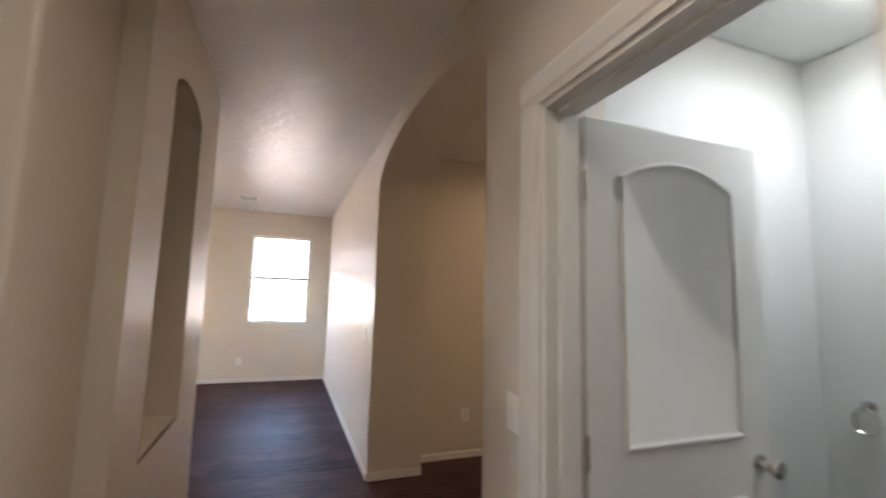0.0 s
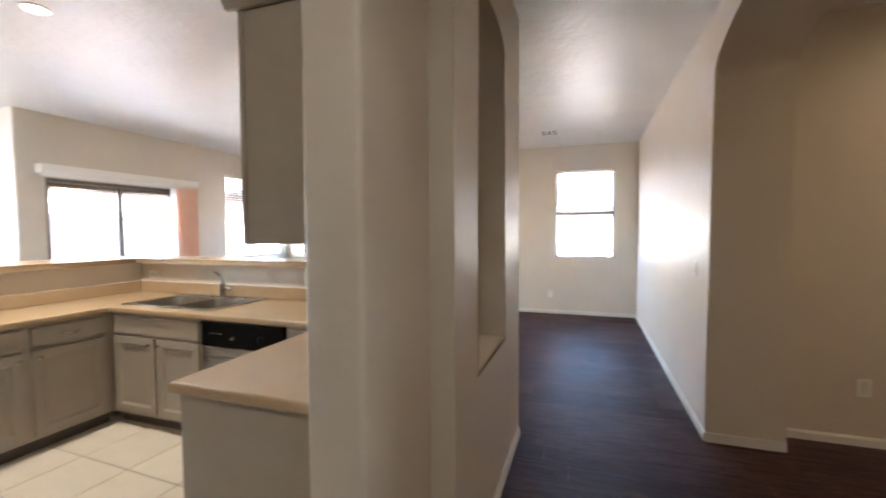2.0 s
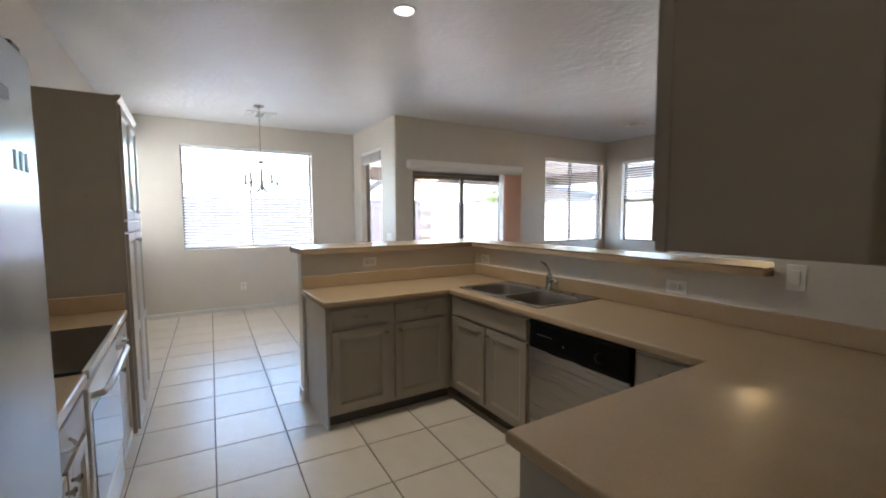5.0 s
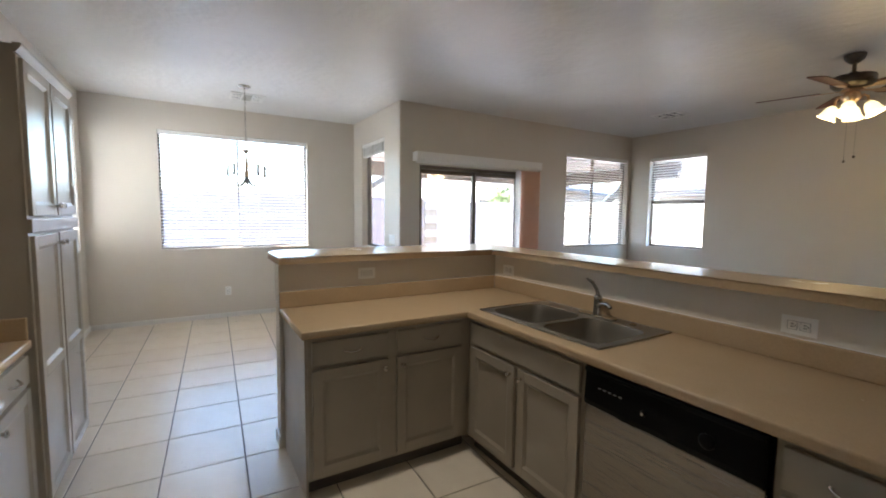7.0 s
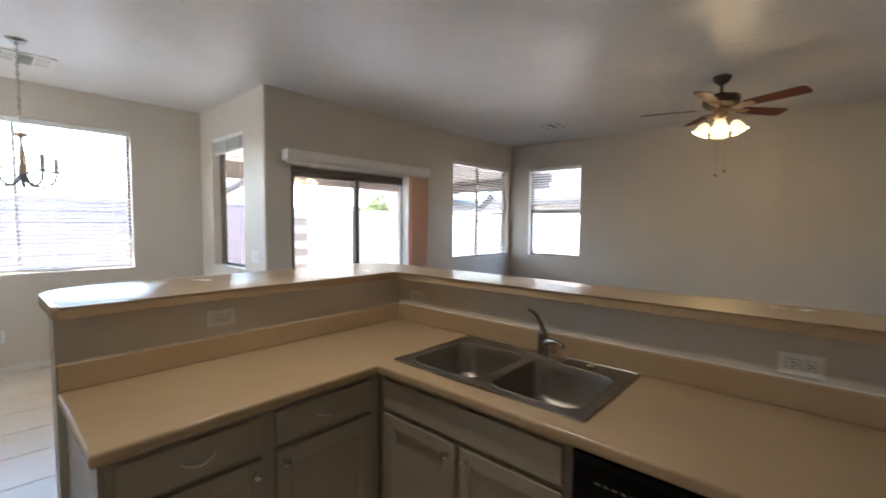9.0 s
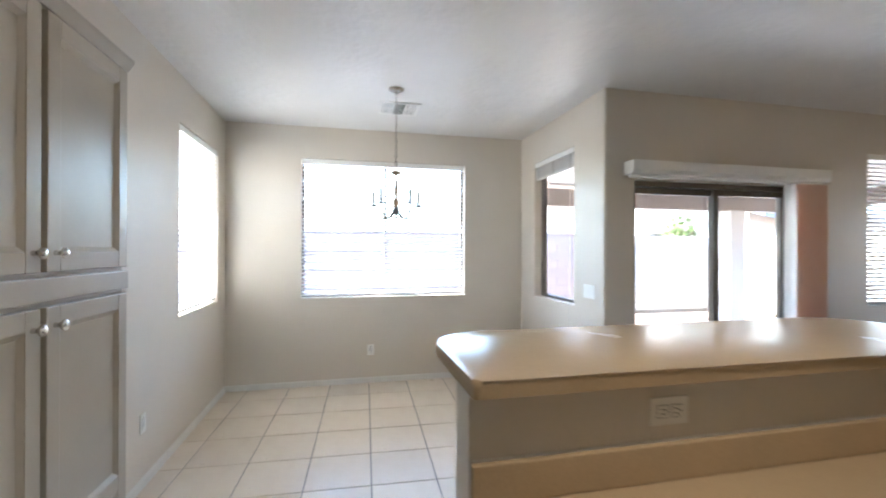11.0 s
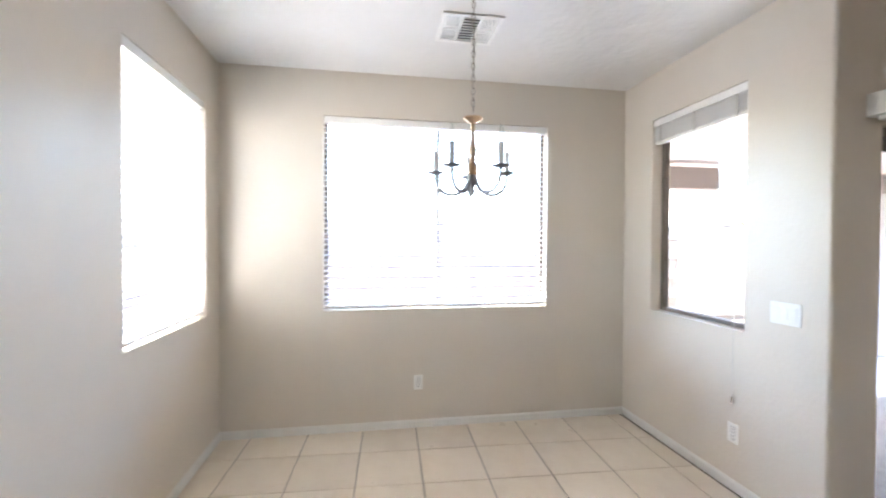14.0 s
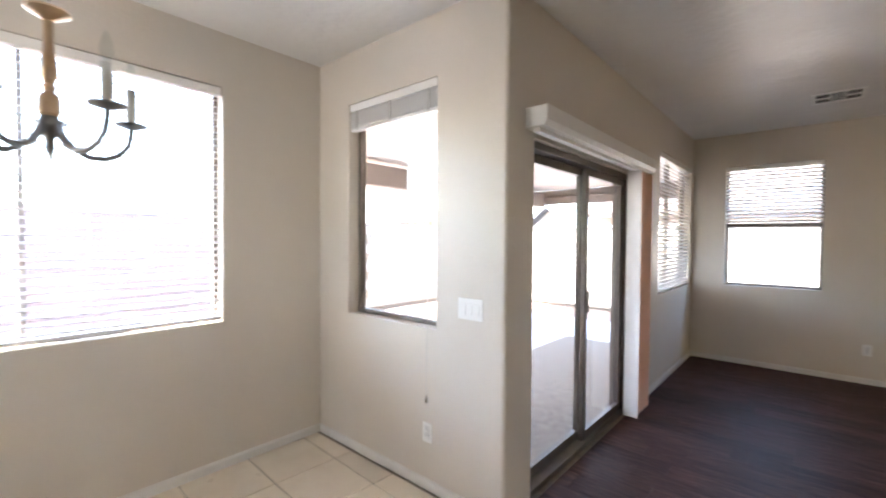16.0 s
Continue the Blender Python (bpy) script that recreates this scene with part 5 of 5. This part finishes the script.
def house(at, turn, w, d, h, rise, label, windows=True, tiles=ROOF):
    m = pose(*at, 0, 0, turn)
    t = thing("neighbour_house", at, label, "house", "houses beyond the garden wall")
    bm = bmesh.new()
    prof = [(-w / 2, 0), (w / 2, 0), (w / 2, h), (0, h + rise), (-w / 2, h)]
    part("wall", prism(prof, lambda x, z, y: m @ Vector((x, y, z)), -d / 2, d / 2), STUCCO, t)
    for s in (-1, 1):
        o = [(0, h + rise + 0.02), (s * (w / 2 + 0.5), h - 0.5 * rise / (w / 2) + 0.02), (s * (w / 2 + 0.5), h - 0.5 * rise / (w / 2) + 0.16), (0, h + rise + 0.16)]
        part("roof", prism(o, lambda x, z, y: m @ Vector((x, y, z)), -d / 2 - 0.5, d / 2 + 0.5), tiles, t, "sloping tiled roof")
    for x in (-w / 4, w / 4) if windows else ():
        fr = part("window", prism([(x - 0.7, 1.0), (x + 0.7, 1.0), (x + 0.7, 2.2), (x - 0.7, 2.2)], lambda a, z, y: m @ Vector((a, y, z)), -d / 2 - 0.05, -d / 2 - 0.003), BRONZE, t)
        part("pane", prism([(x - 0.63, 1.07), (x + 0.63, 1.07), (x + 0.63, 2.13), (x - 0.63, 2.13)], lambda a, z, y: m @ Vector((a, y, z)), -d / 2 - 0.056, -d / 2 - 0.051), BLACK, fr)
    return t


house((-19.0, 15.5, -0.1), 25, 9.0, 11.0, 2.7, 1.9, "pale stucco house with a blue-grey gabled roof")
house((-2.2, 20.2, -0.1), 90, 11.0, 15.0, 2.5, 2.7, "pale stucco house with a brown tiled roof slope", False, BROWNROOF)
house((-12.6, 18.6, -0.1), 0, 3.6, 3.0, 1.35, 1.5, "small outbuilding with a steep blue-grey roof", False)


def tree(x, y, h, r, label, seed):
    rng = random.Random(seed)
    t = thing("tree", (x, y, -0.1), label, "tree")
    part("trunk", tube([(x, y, -0.1), (x + 0.05, y, h * 0.3), (x - 0.04, y + 0.05, h * 0.6), (x, y, h * 0.85)], [0.12, 0.10, 0.07, 0.03], 8), BARK, t, "", True)
    bm = bmesh.new()
    for k in range(7):
        a = 2 * math.pi * k / 7 + rng.uniform(-0.3, 0.3)
        e = (x + r * 0.7 * math.cos(a), y + r * 0.7 * math.sin(a), h * rng.uniform(0.6, 0.95))
        part("limb", tube([(x, y, h * 0.42), ((x + e[0]) / 2, (y + e[1]) / 2, (h * 0.5 + e[2]) / 2 + 0.1), e], [0.05, 0.035, 0.012], 6), BARK, t, "", True)
    for k in range(900):
        d = Vector((rng.gauss(0, 1), rng.gauss(0, 1), rng.gauss(0, 0.8)))
        d = d.normalized() * r * rng.uniform(0.35, 1.0) * (0.8 + 0.35 * noise.noise(d * 1.7 + Vector((seed, 0, 0))))
        c = Vector((x, y, h * 0.78)) + d
        a, b = Vector((rng.uniform(-1, 1), rng.uniform(-1, 1), rng.uniform(-1, 1))).normalized(), Vector((rng.uniform(-1, 1), rng.uniform(-1, 1), rng.uniform(-1, 1))).normalized()
        s = rng.uniform(0.05, 0.11)
        bm.faces.new([bm.verts.new(c + s * p) for p in (a, b * 0.5, -a, -b * 0.5)])
    part("crown", bm, LEAF, t, "yellow-green uneven crown")


tree(-14.2, 11.6, 2.6, 0.75, "small yellow-green tree behind the garden wall", 3)
tree(-15.5, 13.6, 2.9, 1.0, "small green tree beside a neighbouring house", 5)


# ---- floor pieces ----
sub = struct("floor", box((XW, -1.30, -0.012), (4.0, YF, -0.006)), GROUT, "cream tile and dark plank floor over grout", "floor")


def clip(poly, x0, x1, y0, y1):
    for axis, lim, sign in ((0, x0, 1), (0, x1, -1), (1, y0, 1), (1, y1, -1)):
        out = []
        for k in range(len(poly)):
            p, q = poly[k - 1], poly[k]
            a, b = sign * (p[axis] - lim), sign * (q[axis] - lim)
            if (a >= 0) != (b >= 0):
                t = a / (a - b)
                out.append((p[0] + t * (q[0] - p[0]), p[1] + t * (q[1] - p[1])))
            if b >= 0:
                out.append(q)
        poly = out
        if len(poly) < 3:
            return []
    return poly


def area(poly):
    return abs(sum(poly[k - 1][0] * poly[k][1] - poly[k][0] * poly[k - 1][1] for k in range(len(poly)))) / 2


def piece(poly, z0, z1, ease):
    bm = bmesh.new()
    n = len(poly)
    c = (sum(p[0] for p in poly) / n, sum(p[1] for p in poly) / n)
    low = [bm.verts.new((x, y, z0)) for x, y in poly]
    mid = [bm.verts.new((x, y, z1 - ease)) for x, y in poly]
    hi = []
    for x, y in poly:
        L = math.hypot(x - c[0], y - c[1]) or 1
        hi.append(bm.verts.new((x - (x - c[0]) / L * ease * 1.4, y - (y - c[1]) / L * ease * 1.4, z1)))
    for p, q in ((low, mid), (mid, hi)):
        for k in range(n):
            bm.faces.new((p[k], p[(k + 1) % n], q[(k + 1) % n], q[k]))
    bm.faces.new(hi)
    return bm


def lay(name, cells, bounds, mat, z1, ease):
    """Lay pieces whose outlines are given, cut at the bounds; whole ones share one mesh."""
    shared = {}
    for poly, key in cells:
        for b in bounds:
            cut = clip(poly, *b)
            if len(cut) < 3 or area(cut) < 0.0012:
                continue
            whole = abs(area(cut) - area(poly)) < 1e-7
            if whole and key in shared:
                me, o = shared[key]
                ob = under(new(name, me), sub)
                ob.location = (poly[0][0] - o[0], poly[0][1] - o[1], 0)
            else:
                ob = part(name, piece(cut, -0.006, z1, ease), mat, sub)
                if whole:
                    shared[key] = (ob.data, poly[0])


TP, TQ, GAP = 0.4275, 0.4185, 0.0034
ang = radians(-2.3)
ux, uy = Vector((math.cos(ang), math.sin(ang))), Vector((-math.sin(ang), math.cos(ang)))
cells = []
o = Vector((-6.338, 1.400))
for i in range(-5, 17):
    for j in range(-7, 7):
        p = o + ux * (i * TP) + uy * (j * TQ)
        c = [p + ux * GAP + uy * GAP, p + ux * (TP - GAP) + uy * GAP, p + ux * (TP - GAP) + uy * (TQ - GAP), p + ux * GAP + uy * (TQ - GAP)]
        cells.append(([tuple(v) for v in c], "tile"))
lay("tile", cells, [(XW, PX0, YS, YN - 0.03), (PX0, -0.40, YS, PY0)], TILE, 0.0, 0.0022)

cells = []
rng = random.Random(11)
PW, PL = 0.178, 1.22
for r in range(52):
    y = -1.30 + r * PW
    x = -7.2 - rng.uniform(0, PL)
    while x < 4.0:
        cells.append(([(x + 0.0006, y + 0.0006), (x + PL - 0.0006, y + 0.0006), (x + PL - 0.0006, y + PW - 0.0006), (x + 0.0006, y + PW - 0.0006)], "plank"))
        x += PL
lay("plank", cells, [(XF, PX2 + 0.0, YN - 0.03, YF), (PX2, XE, PY0, YF), (-0.40, XE, -1.30, PY0), (XE, 1.35, 1.456, 3.555), (1.35, 4.0, 1.455, 3.80), (XE, 2.6, 0.31, 1.09)], PLANK, -0.0005, 0.0012)
